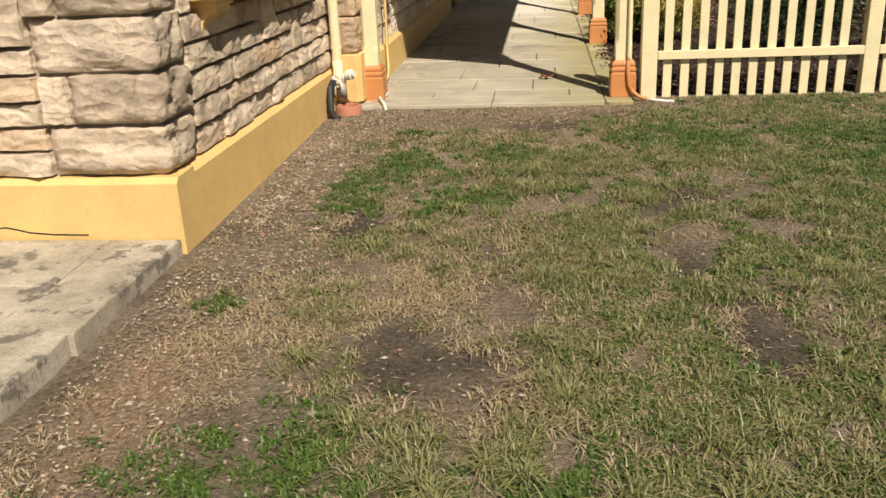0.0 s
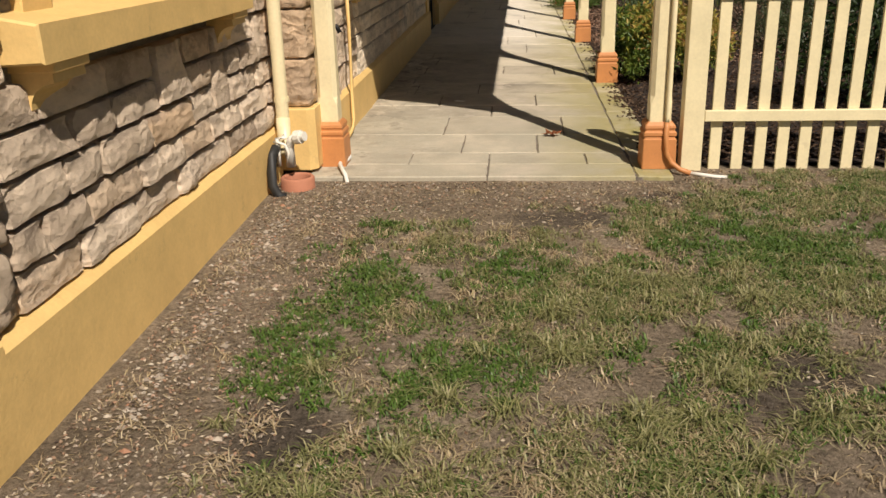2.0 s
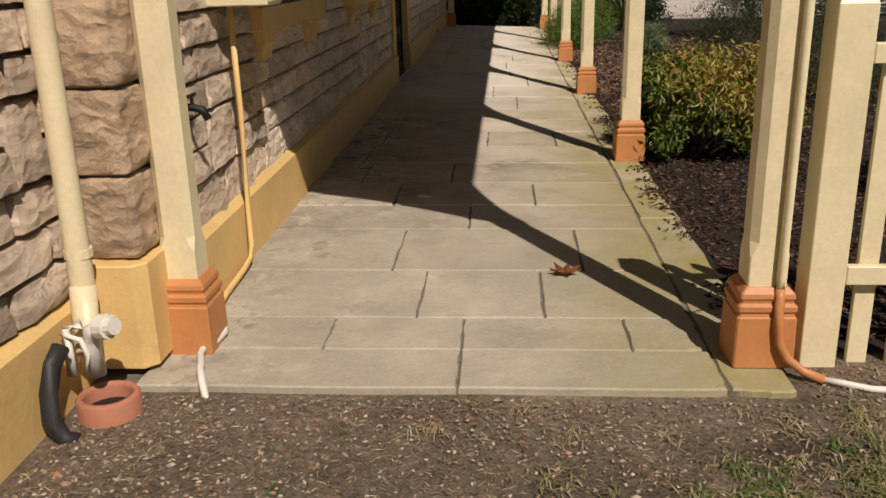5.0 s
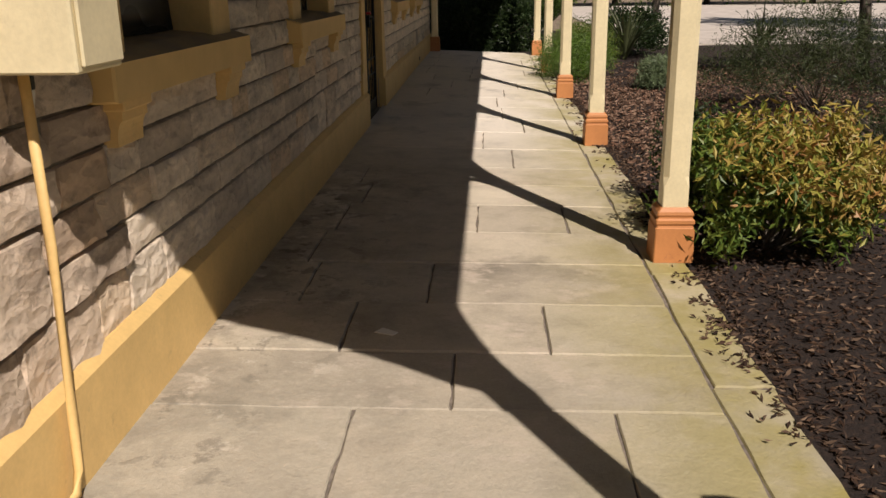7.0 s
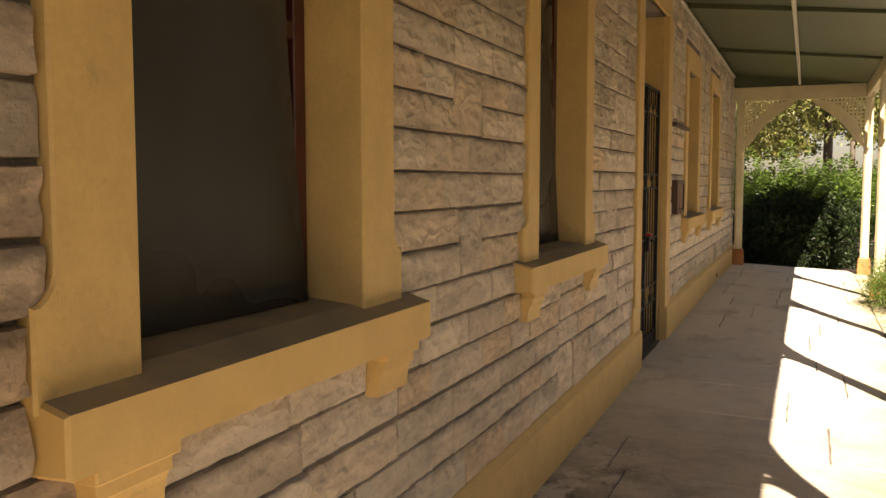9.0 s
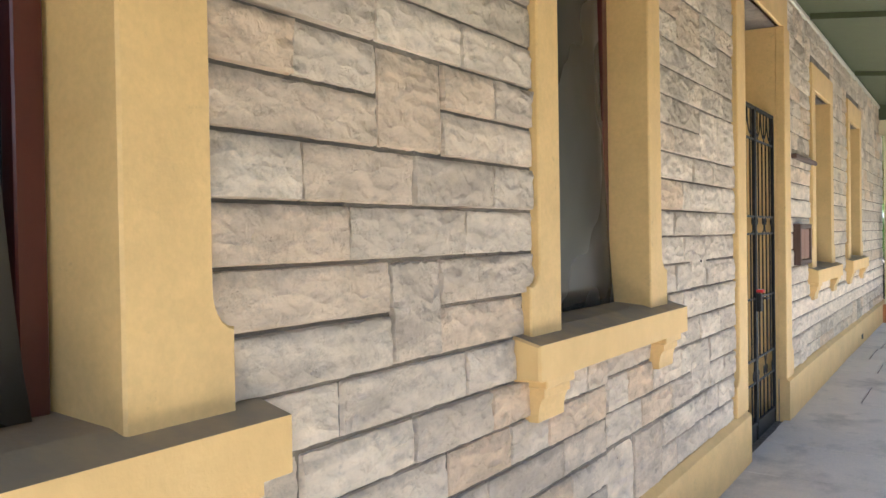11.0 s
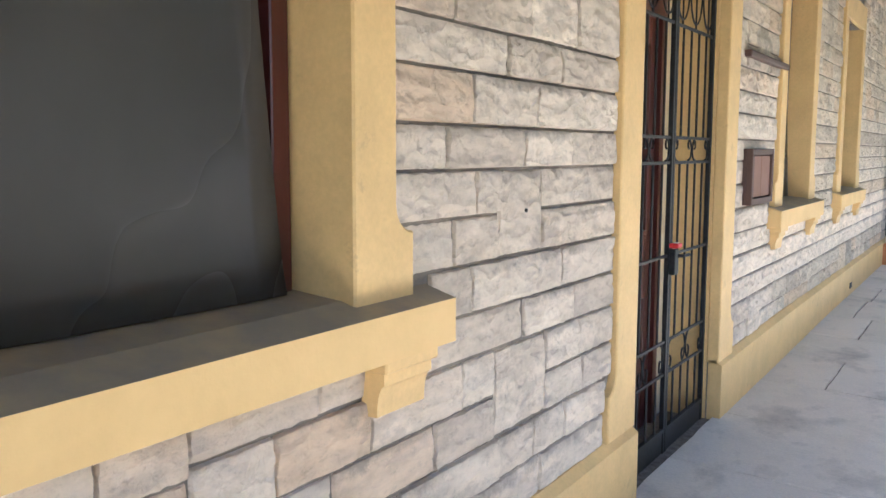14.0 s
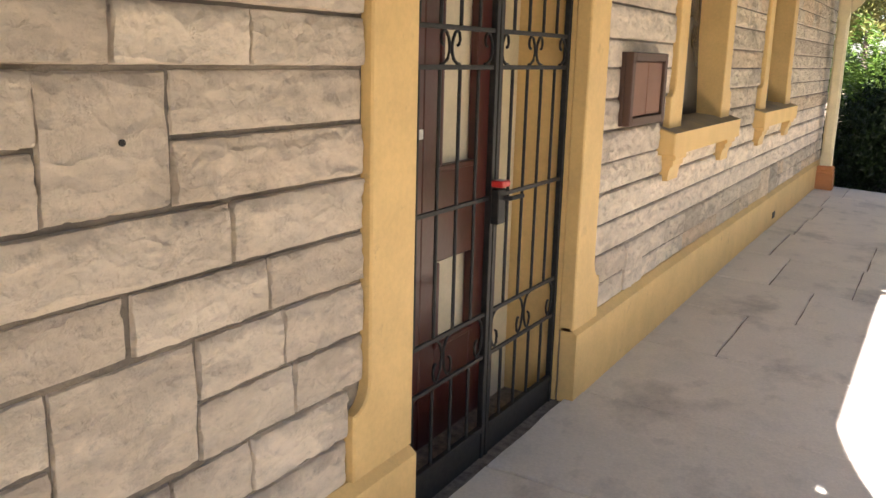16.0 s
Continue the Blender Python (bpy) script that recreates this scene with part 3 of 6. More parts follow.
def window(name, x, y0, w, label, sill_paint, sunk=0.155, sill_out=0.10, sheet=True, up=0.175, low=0.25, sill=None, corbels=()):
    win = empty(name, (x, y0 + w / 2, WIN_Z0), label, "window", "house windows", "structure")
    y1 = y0 + w
    z1 = WIN_Z1
    for yy, sg in ((y0, -1), (y1, 1)):
        bm = prism(jamb_outline(yy, sg, 1.33, z1, up, low), "x", x - 0.335, x + 0.036, 0.006)
        part("jamb", bm, M_YELLOW, win)
    part("lintel", box(x - 0.03, x + 0.036, y0 - up, y1 + up, z1, z1 + 0.24, 0.006), M_YELLOW, win)
    # sill with a weathered top that falls outwards
    s0, s1 = sill or (y0 - low - 0.085, y1 + low + 0.085)
    if sill is False:
        s0 = s1 = None
    bm = None if s0 is None else prism([(x - 0.30, 1.20), (x + sill_out, 1.217), (x + sill_out, 1.337), (x - 0.005, 1.368), (x - 0.30, 1.395)], "y", s0, s1, 0.008)
    if bm:
        part("window_sill", bm, sill_paint, win, "ochre painted stone sill")
    for b0 in () if s0 is None else corbels or (s0 + 0.075, s1 - 0.075 - 0.235):
        bm = bmesh.new()
        add_box(bm, x - 0.02, x + sill_out - 0.012, b0, b0 + 0.235, 1.182, 1.218, 0.005)
        prof = [(x - 0.02, 1.182), (x + sill_out - 0.028, 1.182), (x + sill_out - 0.028, 1.150)]
        for k in range(1, 7):
            a = math.pi / 2 * k / 6
            prof.append((x + 0.048 + (sill_out - 0.076) * (1 - math.sin(a)), 1.150 - 0.085 * (1 - math.cos(a))))
        prof += [(x - 0.02, 1.065)]
        add_prism(bm, prof, "y", b0 + 0.012, b0 + 0.223)
        part("bracket", bm, M_YELLOW, win)
    xf = x - sunk
    fr = bmesh.new()
    for a, b, c, d in ((y0 + 0.012, y0 + 0.075, 1.38, z1), (y1 - 0.075, y1 - 0.012, 1.38, z1), (y0 + 0.075, y1 - 0.075, 1.38, 1.45), (y0 + 0.075, y1 - 0.075, z1 - 0.08, z1), (y0 + 0.075, y1 - 0.075, 2.17, 2.22)):
        add_box(fr, xf - 0.06, xf, a, b, c, d, 0.004)
    part("window_frame", fr, M_MAROON, win, "maroon painted timber sash frame")
    part("pane", box(xf - 0.045, xf - 0.038, y0 + 0.07, y1 - 0.07, 1.44, z1 - 0.07), M_GLASS, win)
    # added dark sheet that stands in for the unlit room behind the glass
    part("curtain", box(xf - 0.16, xf - 0.15, y0 + 0.02, y1 - 0.02, 1.32, z1), M_DARK, win, "dark sheet behind the sash in place of the unlit room")
    if sheet:
        # clear cover sheet that has warped away from the frame
        bm = bmesh.new()
        ny, nz = 10, 18
        gr = []
        for j in range(nz + 1):
            row = []
            for i in range(ny + 1):
                u, v = i / ny, j / nz
                yy = y0 + 0.016 + u * (w - 0.095 - 0.06 * min(v * 2.2, 1) ** 0.7)
                row.append(bm.verts.new((xf + 0.012 + 0.02 * (1 - v) * u + 0.012 * math.sin(3 * v + 2 * u), yy, 1.385 + v * (z1 - 1.40))))
            gr.append(row)
        for j in range(nz):
            for i in range(ny):
                bm.faces.new((gr[j][i], gr[j][i + 1], gr[j + 1][i + 1], gr[j + 1][i]))
        bmesh.ops.solidify(bm, geom=bm.faces[:], thickness=0.004)
        part("cover_sheet", bm, M_SHEET, win, "dusty warped acrylic sheet over the sash", smooth=True)
    return win


for i, y in enumerate(WINDOWS):
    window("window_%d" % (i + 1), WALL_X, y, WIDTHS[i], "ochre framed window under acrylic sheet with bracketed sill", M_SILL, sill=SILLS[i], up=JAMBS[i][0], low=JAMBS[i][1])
window("window_5", WING_X, WING_WINS[0], WING_W, "narrow sunlit ochre framed window in the wing wall", M_YELLOW, sunk=0.29, sill_out=0.165, up=0.13, low=0.19, sill=(4.44, 6.62), corbels=(4.515, 6.31))
window("window_6", WING_X, WING_WINS[1], WING_W, "narrow sunlit ochre framed window sharing the wing sill", M_YELLOW, sunk=0.29, sill_out=0.165, up=0.13, low=0.19, sill=False)

# ---- doorway with its iron gates ----
door = empty("door_1", (WALL_X, (DOOR_Y0 + DOOR_Y1) / 2, 0.16), "ochre framed doorway with black iron security gates", "doorway", kind="structure")
for yy, sg in ((DOOR_Y0, -1), (DOOR_Y1, 1)):
    q = [(0, 0.53), (0, DOOR_Z1), (0.23, DOOR_Z1), (0.23, 0.82)]
    for k in range(1, 6):
        a = math.pi / 2 * k / 5
        q.append((0.23 + 0.075 * (1 - math.cos(a)), 0.82 - 0.09 * math.sin(a)))
    q.append((0.305, 0.53))
    part("jamb", prism([(yy + sg * u, z) for u, z in q], "x", WALL_X - 0.03, WALL_X + 0.038, 0.006), M_YELLOW, door)
    part("reveal", box(-2.05, WALL_X - 0.03, min(yy, yy + sg * 0.009), max(yy, yy + sg * 0.009), 0.12, DOOR_Z1), M_YELLOW, door)
part("lintel", box(WALL_X - 0.03, WALL_X + 0.024, DOOR_Y0 - 0.23, DOOR_Y1 + 0.23, DOOR_Z1, DOOR_Z1 + 0.26, 0.006), M_YELLOW, door)
part("threshold", box(-2.1, -1.52, DOOR_Y0 + 0.002, DOOR_Y1 - 0.002, 0.0, 0.168, 0.004), M_FLAG, door, "worn stone threshold")

XD = -1.84
leaf = empty("panelled_door", (XD, (DOOR_Y0 + DOOR_Y1) / 2, 0.175), "closed maroon double door with cream glass panels", "door")
part("door_frame", add_box(box(XD - 0.06, XD + 0.05, DOOR_Y0 + 0.002, DOOR_Y0 + 0.04, 0.175, 3.2), XD - 0.06, XD + 0.04, 16.035, 16.10, 0.175, 3.2), M_MAROON, leaf)
part("side_board", box(XD - 0.05, XD + 0.01, 16.102, DOOR_Y1 - 0.002, 0.175, 3.2, 0.004), M_CREAM, leaf, "cream painted side board")
part("transom", box(XD - 0.06, XD + 0.05, DOOR_Y0 + 0.042, 16.033, 2.45, 2.55, 0.005), M_MAROON, leaf)
part("transom_pane", box(XD - 0.01, XD, DOOR_Y0 + 0.042, 16.033, 2.55, 3.2), M_GLASS, leaf)
mid = (DOOR_Y0 + DOOR_Y1) / 2
for a, b in ((DOOR_Y0 + 0.043, 15.518), (15.522, 16.032)):
    fr = bmesh.new()
    for p, q, c, d in ((a, a + 0.11, 0.18, 2.447), (b - 0.11, b, 0.18, 2.447), (a + 0.11, b - 0.11, 0.18, 0.60), (a + 0.11, b - 0.11, 0.935, 1.30), (a + 0.11, b - 0.11, 2.30, 2.447)):
        add_box(fr, XD - 0.03, XD + 0.015, p, q, c, d, 0.004)
    for c, d in ((0.60, 0.935), (1.30, 2.30)):
        add_box(fr, XD - 0.01, XD + 0.024, a + 0.11, a + 0.128, c, d, 0.004)
        add_box(fr, XD - 0.01, XD + 0.024, b - 0.128, b - 0.11, c, d, 0.004)
        add_box(fr, XD - 0.01, XD + 0.028, a + 0.10, b - 0.10, c - 0.012, c + 0.012, 0.004)
    part("door_leaf", fr, M_MAROON, leaf)
    # plain opaque cream panels fill the glazed openings
    for c, d in ((0.60, 0.935), (1.30, 2.30)):
        part("glass_panel", box(XD - 0.02, XD - 0.012, a + 0.10, b - 0.10, c, d), M_CREAM_PANEL, leaf, "plain cream glass panel")
part("door_lock", box(XD + 0.015, XD + 0.028, 15.47, 15.50, 1.42, 1.455, 0.002), M_WHITE, leaf, "small white lock sticker")


def scroll(bm, cx, y, z0, z1, r, sides=(-1, 1), turned=False):
    """Wrought strands that rise from one rail, meet back to back and curl outwards under the other."""
    h = z1 - z0
    shape = ((0.062, 0.0), (0.040, 0.03), (0.020, 0.14), (0.008, 0.34), (0.007, 0.52), (0.014, 0.72), (0.028, 0.90), (0.044, 0.97), (0.058, 0.88), (0.062, 0.72), (0.056, 0.58), (0.045, 0.54))
    for k in sides:
        pts = [(cx, y + k * u, (z1 - h * v) if turned else (z0 + h * v)) for u, v in shape]
        add_tube(bm, pts, r, 5)


XG = -1.60
GATE_TOP = 2.60


def gate(y0, y1, label):
    gt = empty("iron_gate", (XG, (y0 + y1) / 2, 0.175), label, "gate", "doorway gates")
    fr = bmesh.new()
    for yy in (y0 + 0.012, y1 - 0.012):
        add_box(fr, XG - 0.012, XG + 0.012, yy - 0.012, yy + 0.012, 0.18, GATE_TOP, 0.002)
    for z in (0.31, GATE_TOP - 0.012):
        add_box(fr, XG - 0.012, XG + 0.012, y0 + 0.024, y1 - 0.024, z - 0.012, z + 0.012, 0.002)
    part("gate_frame", fr, M_IRON, gt)
    part("kick_plate", box(XG - 0.006, XG + 0.006, y0 + 0.025, y1 - 0.025, 0.18, 0.298), M_IRON, gt, "dark grey steel kick plate")
    for z in (0.605, 0.775, 1.215, 1.68, 1.805, 2.36):
        part("rail", box(XG - 0.006, XG + 0.006, y0 + 0.024, y1 - 0.024, z - 0.008, z + 0.008, 0.002), M_IRON, gt)
    n = 5
    for k in range(1, n):
        y = y0 + (y1 - y0) * k / n
        spans = ((0.322, 0.597), (0.783, 1.672), (1.813, 2.352))
        for a, b in spans:
            part("bar", tube([(XG, y, a), (XG, y, b)], 0.0065, 6), M_IRON, gt)
    ym = (y0 + y1) / 2
    for yy, sides in ((ym, (-1, 1)), (y0 + 0.026, (1,)), (y1 - 0.026, (-1,))):
        for za, zb, turned in ((1.69, 1.80, False), (0.613, 0.77, True)):
            sc = bmesh.new()
            scroll(sc, XG, yy, za, zb, 0.0055, sides, turned)
            part("scroll", sc, M_IRON, gt, "wrought iron scroll", smooth=True)
    for k in range(3):
        tp = bmesh.new()
        c = y0 + (y1 - y0) * (k + 0.5) / 3
        h = (y1 - y0) / 6
        add_tube(tp, [(XG, c + h * 0.95 * math.cos(a), 2.57 - 0.18 * math.sin(a)) for a in [math.pi * q / 10 for q in range(11)]], 0.005, 5)
        part("top_curve", tp, M_IRON, gt, smooth=True)
        part("bar", tube([(XG, c, 2.368), (XG, c, 2.588)], 0.005, 5), M_IRON, gt)
    return gt


g1 = gate(DOOR_Y0 + 0.014, mid - 0.004, "black wrought iron security gate leaf with scrolls, closed")
g2 = gate(mid + 0.004, DOOR_Y1 - 0.014, "black wrought iron security gate leaf carrying the lock box")
lb = box(XG + 0.013, XG + 0.045, mid - 0.03, mid + 0.03, 1.12, 1.25, 0.004)
part("lock_box", lb, M_IRON, g2, "dark steel lock box")
part("gate_handle", tube([(XG + 0.045, mid + 0.01, 1.215), (XG + 0.07, mid + 0.02, 1.215), (XG + 0.07, mid + 0.12, 1.213)], 0.009, 8), M_IRON, g2)
M_RED = paint("red_tag", (0.55, 0.03, 0.03), 0.4)
tagp = tagged(new("lock_tag", bm_mesh("lock_tag", box(XG + 0.013, XG + 0.06, mid - 0.034, mid + 0.034, 1.257, 1.28, 0.004), M_RED)), "small red plastic tag on top of the gate lock", "tag")
part("paper_label", box(XG + 0.025, XG + 0.05, mid - 0.018, mid + 0.018, 1.2805, 1.282), M_WHITE, tagp)


# ---- posts ----
def ring(c, h):
    return [(-h + c, -h), (h - c, -h), (h, -h + c), (h, h - c), (h - c, h), (-h + c, h), (-h, h - c), (-h, -h + c)]


def loft(bm, rings):
    rows = [[bm.verts.new((u, v, z)) for u, v in pts] for z, pts in rings]
    n = len(rows[0])
    for a, b in zip(rows, rows[1:]):
        for k in range(n):
            bm.faces.new((a[k], a[(k + 1) % n], b[(k + 1) % n], b[k]))
    bm.faces.new(rows[0][::-1])
    bm.faces.new(rows[-1])
    return bm


BEAM_Z = 3.17


def post(x, y, label, zb):
    p = empty("verandah_post", (0, 0, 0), label, "post", "verandah posts")
    bm = bmesh.new()
    s = 0.006
    loft(bm, [(0, ring(s, 0.105)), (0.185, ring(s, 0.102)), (0.19, ring(s, 0.096)), (0.20, ring(s, 0.094)), (0.21, ring(s, 0.101)), (0.228, ring(s, 0.101)), (0.238, ring(s, 0.09)), (0.246, ring(s, 0.09)), (0.256, ring(s, 0.095)), (0.272, ring(s, 0.092)), (0.292, ring(s, 0.074))])
    part("base", bm, M_TERRA, p, "terracotta painted moulded base block")
    bm = bmesh.new()
    h = 0.066
    loft(bm, [(0.292, ring(0.004, h)), (0.40, ring(0.004, h)), (0.45, ring(0.026, h)), (2.02, ring(0.026, h)), (2.06, ring(0.004, h)), (BEAM_Z - zb, ring(0.004, h))])
    part("shaft", bm, M_CREAM, p, "cream painted chamfered timber shaft")
    p.matrix_basis = pose(x, y, zb)
    for c in p.children:
        c.matrix_parent_inverse = Matrix()
    return p


POST_X = 0.672
POSTS = [7.41, 10.78, 14.21, 17.58, 20.98, 24.36]
for y in POSTS:
    post(POST_X, y, "cream chamfered verandah post on a terracotta base", floor_z(POST_X, y))
post(-1.440, 7.49, "cream verandah half post against the stone wall", floor_z(-1.4, 7.5))
post(-1.40, 24.36, "cream verandah end post against the far wall corner", floor_z(-1.4, 24.4))


def bracket(x, y, axis, sign):
    """Curved timber brace in the corner between a post and the beam."""
    bm = bmesh.new()
    r, wide = 0.86, 0.20 if axis == "x" else 0.09
    outer, inner = [], []
    for k in range(13):
        a = math.pi / 2 * k / 12
        outer.append((r - r * math.cos(a), BEAM_Z - r + r * math.sin(a)))
        inner.append((r - (r - wide * math.sin(2 * a) ** 0.5 if wide > 0.1 else r - wide) * math.cos(a), BEAM_Z - r + (r - wide * math.sin(2 * a) ** 0.5 if wide > 0.1 else r - wide) * math.sin(a)))
    pts = outer + inner[::-1]
    bm2 = bmesh.new()
    add_prism(bm2, [((x if axis == "x" else y) + sign * (0.066 + u), z) for u, z in pts], "y" if axis == "x" else "x", (y if axis == "x" else x) - 0.02, (y if axis == "x" else x) + 0.02)
    if axis == "x":
        # fretwork lattice that fills the corner above the arch
        for k in range(1, 14):
            u = r * k / 14
            lo = BEAM_Z - r + math.sqrt(max(r * r - (r - u) ** 2, 0)) - 0.004
            if BEAM_Z - lo > 0.03:
                xx = x + sign * (0.066 + u)
                add_box(bm2, xx - 0.016, xx + 0.016, y - 0.012, y + 0.012, lo, BEAM_Z)
            z = BEAM_Z - r * k / 14
            hi = r - math.sqrt(max(r * r - (z - BEAM_Z + r) ** 2, 0))
            if hi > 0.03:
                p, q = sorted((x + sign * 0.066, x + sign * (0.066 + hi)))
                add_box(bm2, p, q, y - 0.0135, y + 0.0135, z - 0.014, z + 0.014)
    bm.free()
    return thing("post_bracket", bm2, M_CREAM, "cream curved timber fretwork bracket under the beam", "bracket", "verandah brackets")


for y0, y1 in zip(POSTS, POSTS[1:]):
    bracket(POST_X, y0, "y", 1)
    bracket(POST_X, y1, "y", -1)
for y in (POSTS[0], POSTS[-1]):
    bracket(POST_X, y, "x", -1)
    bracket(-1.41, y, "x", 1)

# ---- verandah roof ----
roof = empty("verandah_roof", (0, 15.8, BEAM_Z), "verandah roof with green boarded ceiling and cream beams", "roof", kind="structure")
part("beam", box(POST_X - 0.055, POST_X + 0.055, 7.30, 24.47, BEAM_Z, BEAM_Z + 0.22, 0.006), M_CREAM, roof)
for y in (POSTS[0], POSTS[-1]):
    part("end_beam", box(WALL_X, POST_X - 0.058, y - 0.05, y + 0.05, BEAM_Z, BEAM_Z + 0.24, 0.006), M_CREAM, roof)
    bm = prism([(WALL_X, BEAM_Z + 0.24), (POST_X - 0.06, BEAM_Z + 0.24), (WALL_X, 3.72)], "y", y - 0.02, y + 0.02)
    part("end_panel", bm, M_CEIL, roof)
ceiling_pts = [(WALL_X, 3.66), (POST_X + 0.1, BEAM_Z + 0.225), (POST_X + 0.1, BEAM_Z + 0.245), (WALL_X, 3.68)]
thing("ceiling", prism(ceiling_pts, "y", 7.30, 24.5), M_CEIL, "pale green boarded verandah ceiling", "ceiling", kind="structure")
part("roof_sheet", prism([(WALL_X - 0.1, 3.80), (POST_X + 0.19, BEAM_Z + 0.255), (POST_X + 0.19, BEAM_Z + 0.275), (WALL_X - 0.1, 3.84)], "y", 7.2, 24.6), M_ROOF, roof)
part("gutter", box(POST_X + 0.1, POST_X + 0.21, 7.2, 24.6, BEAM_Z + 0.14, BEAM_Z + 0.253, 0.02, 2), M_CREAM, roof)
part("wall_batten", box(WALL_X, WALL_X + 0.035, 7.45, 24.3, 3.585, 3.625, 0.006), M_BATTEN, roof)
part("ceiling_batten", box(-0.46, -0.42, 7.45, 24.3, 3.42, 3.485, 0.006), M_BATTEN, roof)
for y in [10.78, 14.21, 17.58, 20.98]:
    bm = prism([(WALL_X + 0.04, 3.60), (POST_X - 0.06, BEAM_Z + 0.21), (POST_X - 0.06, BEAM_Z + 0.262), (WALL_X + 0.04, 3.655)], "y", y - 0.03, y + 0.03)
    part("rafter", bm, M_CEIL, roof)
# main roof over the house
bm = prism([(-8.2, 4.61), (-1.50, 4.61), (-4.9, 6.6)], "y", WING_Y - 0.15, 7.45)
thing("roof_wing", bm, M_ROOF, "grey iron roof over the wing", "roof", kind="structure")
bm = prism([(-8.2, 4.615), (-1.5, 4.01), (-1.5, 4.05), (-4.9, 6.2)], "y", 7.46, 25.0)
thing("roof_main", bm, M_ROOF, "grey iron roof over the house", "roof", kind="structure")

# ---- paving of the front porch ----
bm = box(-8.0, -1.78, -3.0, 3.87, -0.1, 0.118)
porch = thing("pavement_porch", bm, M_JOINT, "raised stone paving in front of the house", "pavement", kind="structure")


# ---- picket fence ----
def picket_fence():
    f = empty("picket_fence", (0.9, 7.42, 0.08), "cream painted timber picket fence with square posts", "fence")
    for x, h in ((0.884, 0.063), (2.615, 0.055), (4.35, 0.055)):
        bm = bmesh.new()
        loft(bm, [(0.05, ring(0.003, h)), (1.37, ring(0.003, h)), (1.425, ring(0.003, h * 0.6)), (1.44, ring(0.002, 0.008))])
        bmesh.ops.translate(bm, verts=bm.verts, vec=(x, 7.44, 0))
        part("fence_post", bm, M_CREAM, f)
    for a, b in ((0.951, 2.558), (2.672, 4.293)):
        for z0, z1 in ((0.42, 0.49), (1.18, 1.247)):
            part("rail", box(a, b, 7.384, 7.420, z0, z1, 0.004), M_CREAM, f)
        n = int((b - a - 0.05) / 0.1365)
        for k in range(n):
            x = a + 0.051 + 0.1365 * k + 0.004 * math.sin(7 * k)
            dz = 0.008 * math.sin(5 * k + 1)
            bm = prism([(x, 0.09), (x + 0.069, 0.09), (x + 0.069, 1.33 + dz), (x + 0.045, 1.385 + dz), (x + 0.024, 1.385 + dz), (x, 1.33 + dz)], "y", 7.422, 7.446, 0.002)
            part("picket", bm, M_CREAM, f)
    return f


picket_fence()

# ---- meter box, pipes, tap ----
mb = empty("meter_box", (-1.4, 8.5, 1.37), "cream painted metal meter box on the stone wall", "meter box")
part("body", box(-1.56, -1.247, 8.27, 8.525, 1.37, 1.73, 0.006), M_CREAM, mb)
part("box_door", box(-1.2455, -1.235, 8.285, 8.51, 1.385, 1.715, 0.004), M_CREAM, mb)

thing("conduit_pipe", tube([(-1.463, 8.426, 1.371), (-1.463, 8.436, 0.9), (-1.463, 8.415, 0.45), (-1.463, 8.40, 0.25), (-1.462, 8.37, 0.19), (-1.462, 8.25, 0.176), (-1.455, 7.95, 0.17), (-1.44, 7.745, 0.17)], 0.014, 8), M_YELLOW, "ochre painted conduit down the wall and along the floor", "pipe", smooth=True)
thing("white_hose", tube([(-1.44, 7.745, 0.17), (-1.405, 7.68, 0.175), (-1.352, 7.60, 0.172), (-1.335, 7.54, 0.165), (-1.345, 7.46, 0.163), (-1.372, 7.40, 0.163), (-1.365, 7.34, 0.165), (-1.335, 7.26, 0.163), (-1.325, 7.22, 0.163), (-1.29, 7.135, 0.155), (-1.275, 7.11, 0.10), (-1.262, 7.09, 0.085)], 0.0135, 8), M_WHITE, "thin white plastic drain hose lying over the floor edge", "hose", smooth=True)

tp = empty("garden_tap", (-1.52, 7.84, 1.0), "dark weathered brass garden tap on the wall", "tap")
part("spout", tube([(-1.56, 7.84, 1.005), (-1.47, 7.84, 1.005), (-1.43, 7.84, 0.995), (-1.41, 7.84, 0.955)], 0.016, 8), M_IRON, tp, smooth=True)
part("tap_handle", add_tube(tube([(-1.47, 7.84, 1.005), (-1.47, 7.84, 1.05)], 0.008, 6), [(-1.47, 7.80, 1.052), (-1.47, 7.88, 1.052)], 0.008, 6), M_IRON, tp)

dp = empty("downpipe", (-1.66, 7.10, 0.45), "cream painted downpipe at the end of the wing wall", "downpipe")
bm = bmesh.new()
add_tube(bm, [(-1.655, 7.13, 4.5), (-1.655, 7.13, 1.5), (-1.655, 7.12, 0.50)], 0.04, 28)
part("pipe", bm, M_CREAM, dp)
part("shoe", tube([(-1.655, 7.12, 0.52), (-1.65, 7.09, 0.40), (-1.62, 7.03, 0.32)], 0.044, 12), M_CREAM, dp, smooth=True)
for z in (0.62, 2.2):
    part("pipe_bracket", tube([(-1.655, 7.127, z), (-1.655, 7.127, z + 0.03)], 0.047, 12), M_CREAM, dp)
wf = empty("white_drain_fitting", (-1.58, 7.0, 0.30), "white plastic pipe fittings strapped to the downpipe", "pipe fitting")
part("elbow", tube([(-1.60, 7.02, 0.24), (-1.60, 7.01, 0.36), (-1.585, 7.0, 0.405), (-1.54, 6.985, 0.43)], 0.030, 10), M_WHITE, wf, smooth=True)
part("collar", tube([(-1.548, 6.985, 0.428), (-1.512, 6.972, 0.435)], 0.042, 12), M_WHITE, wf)
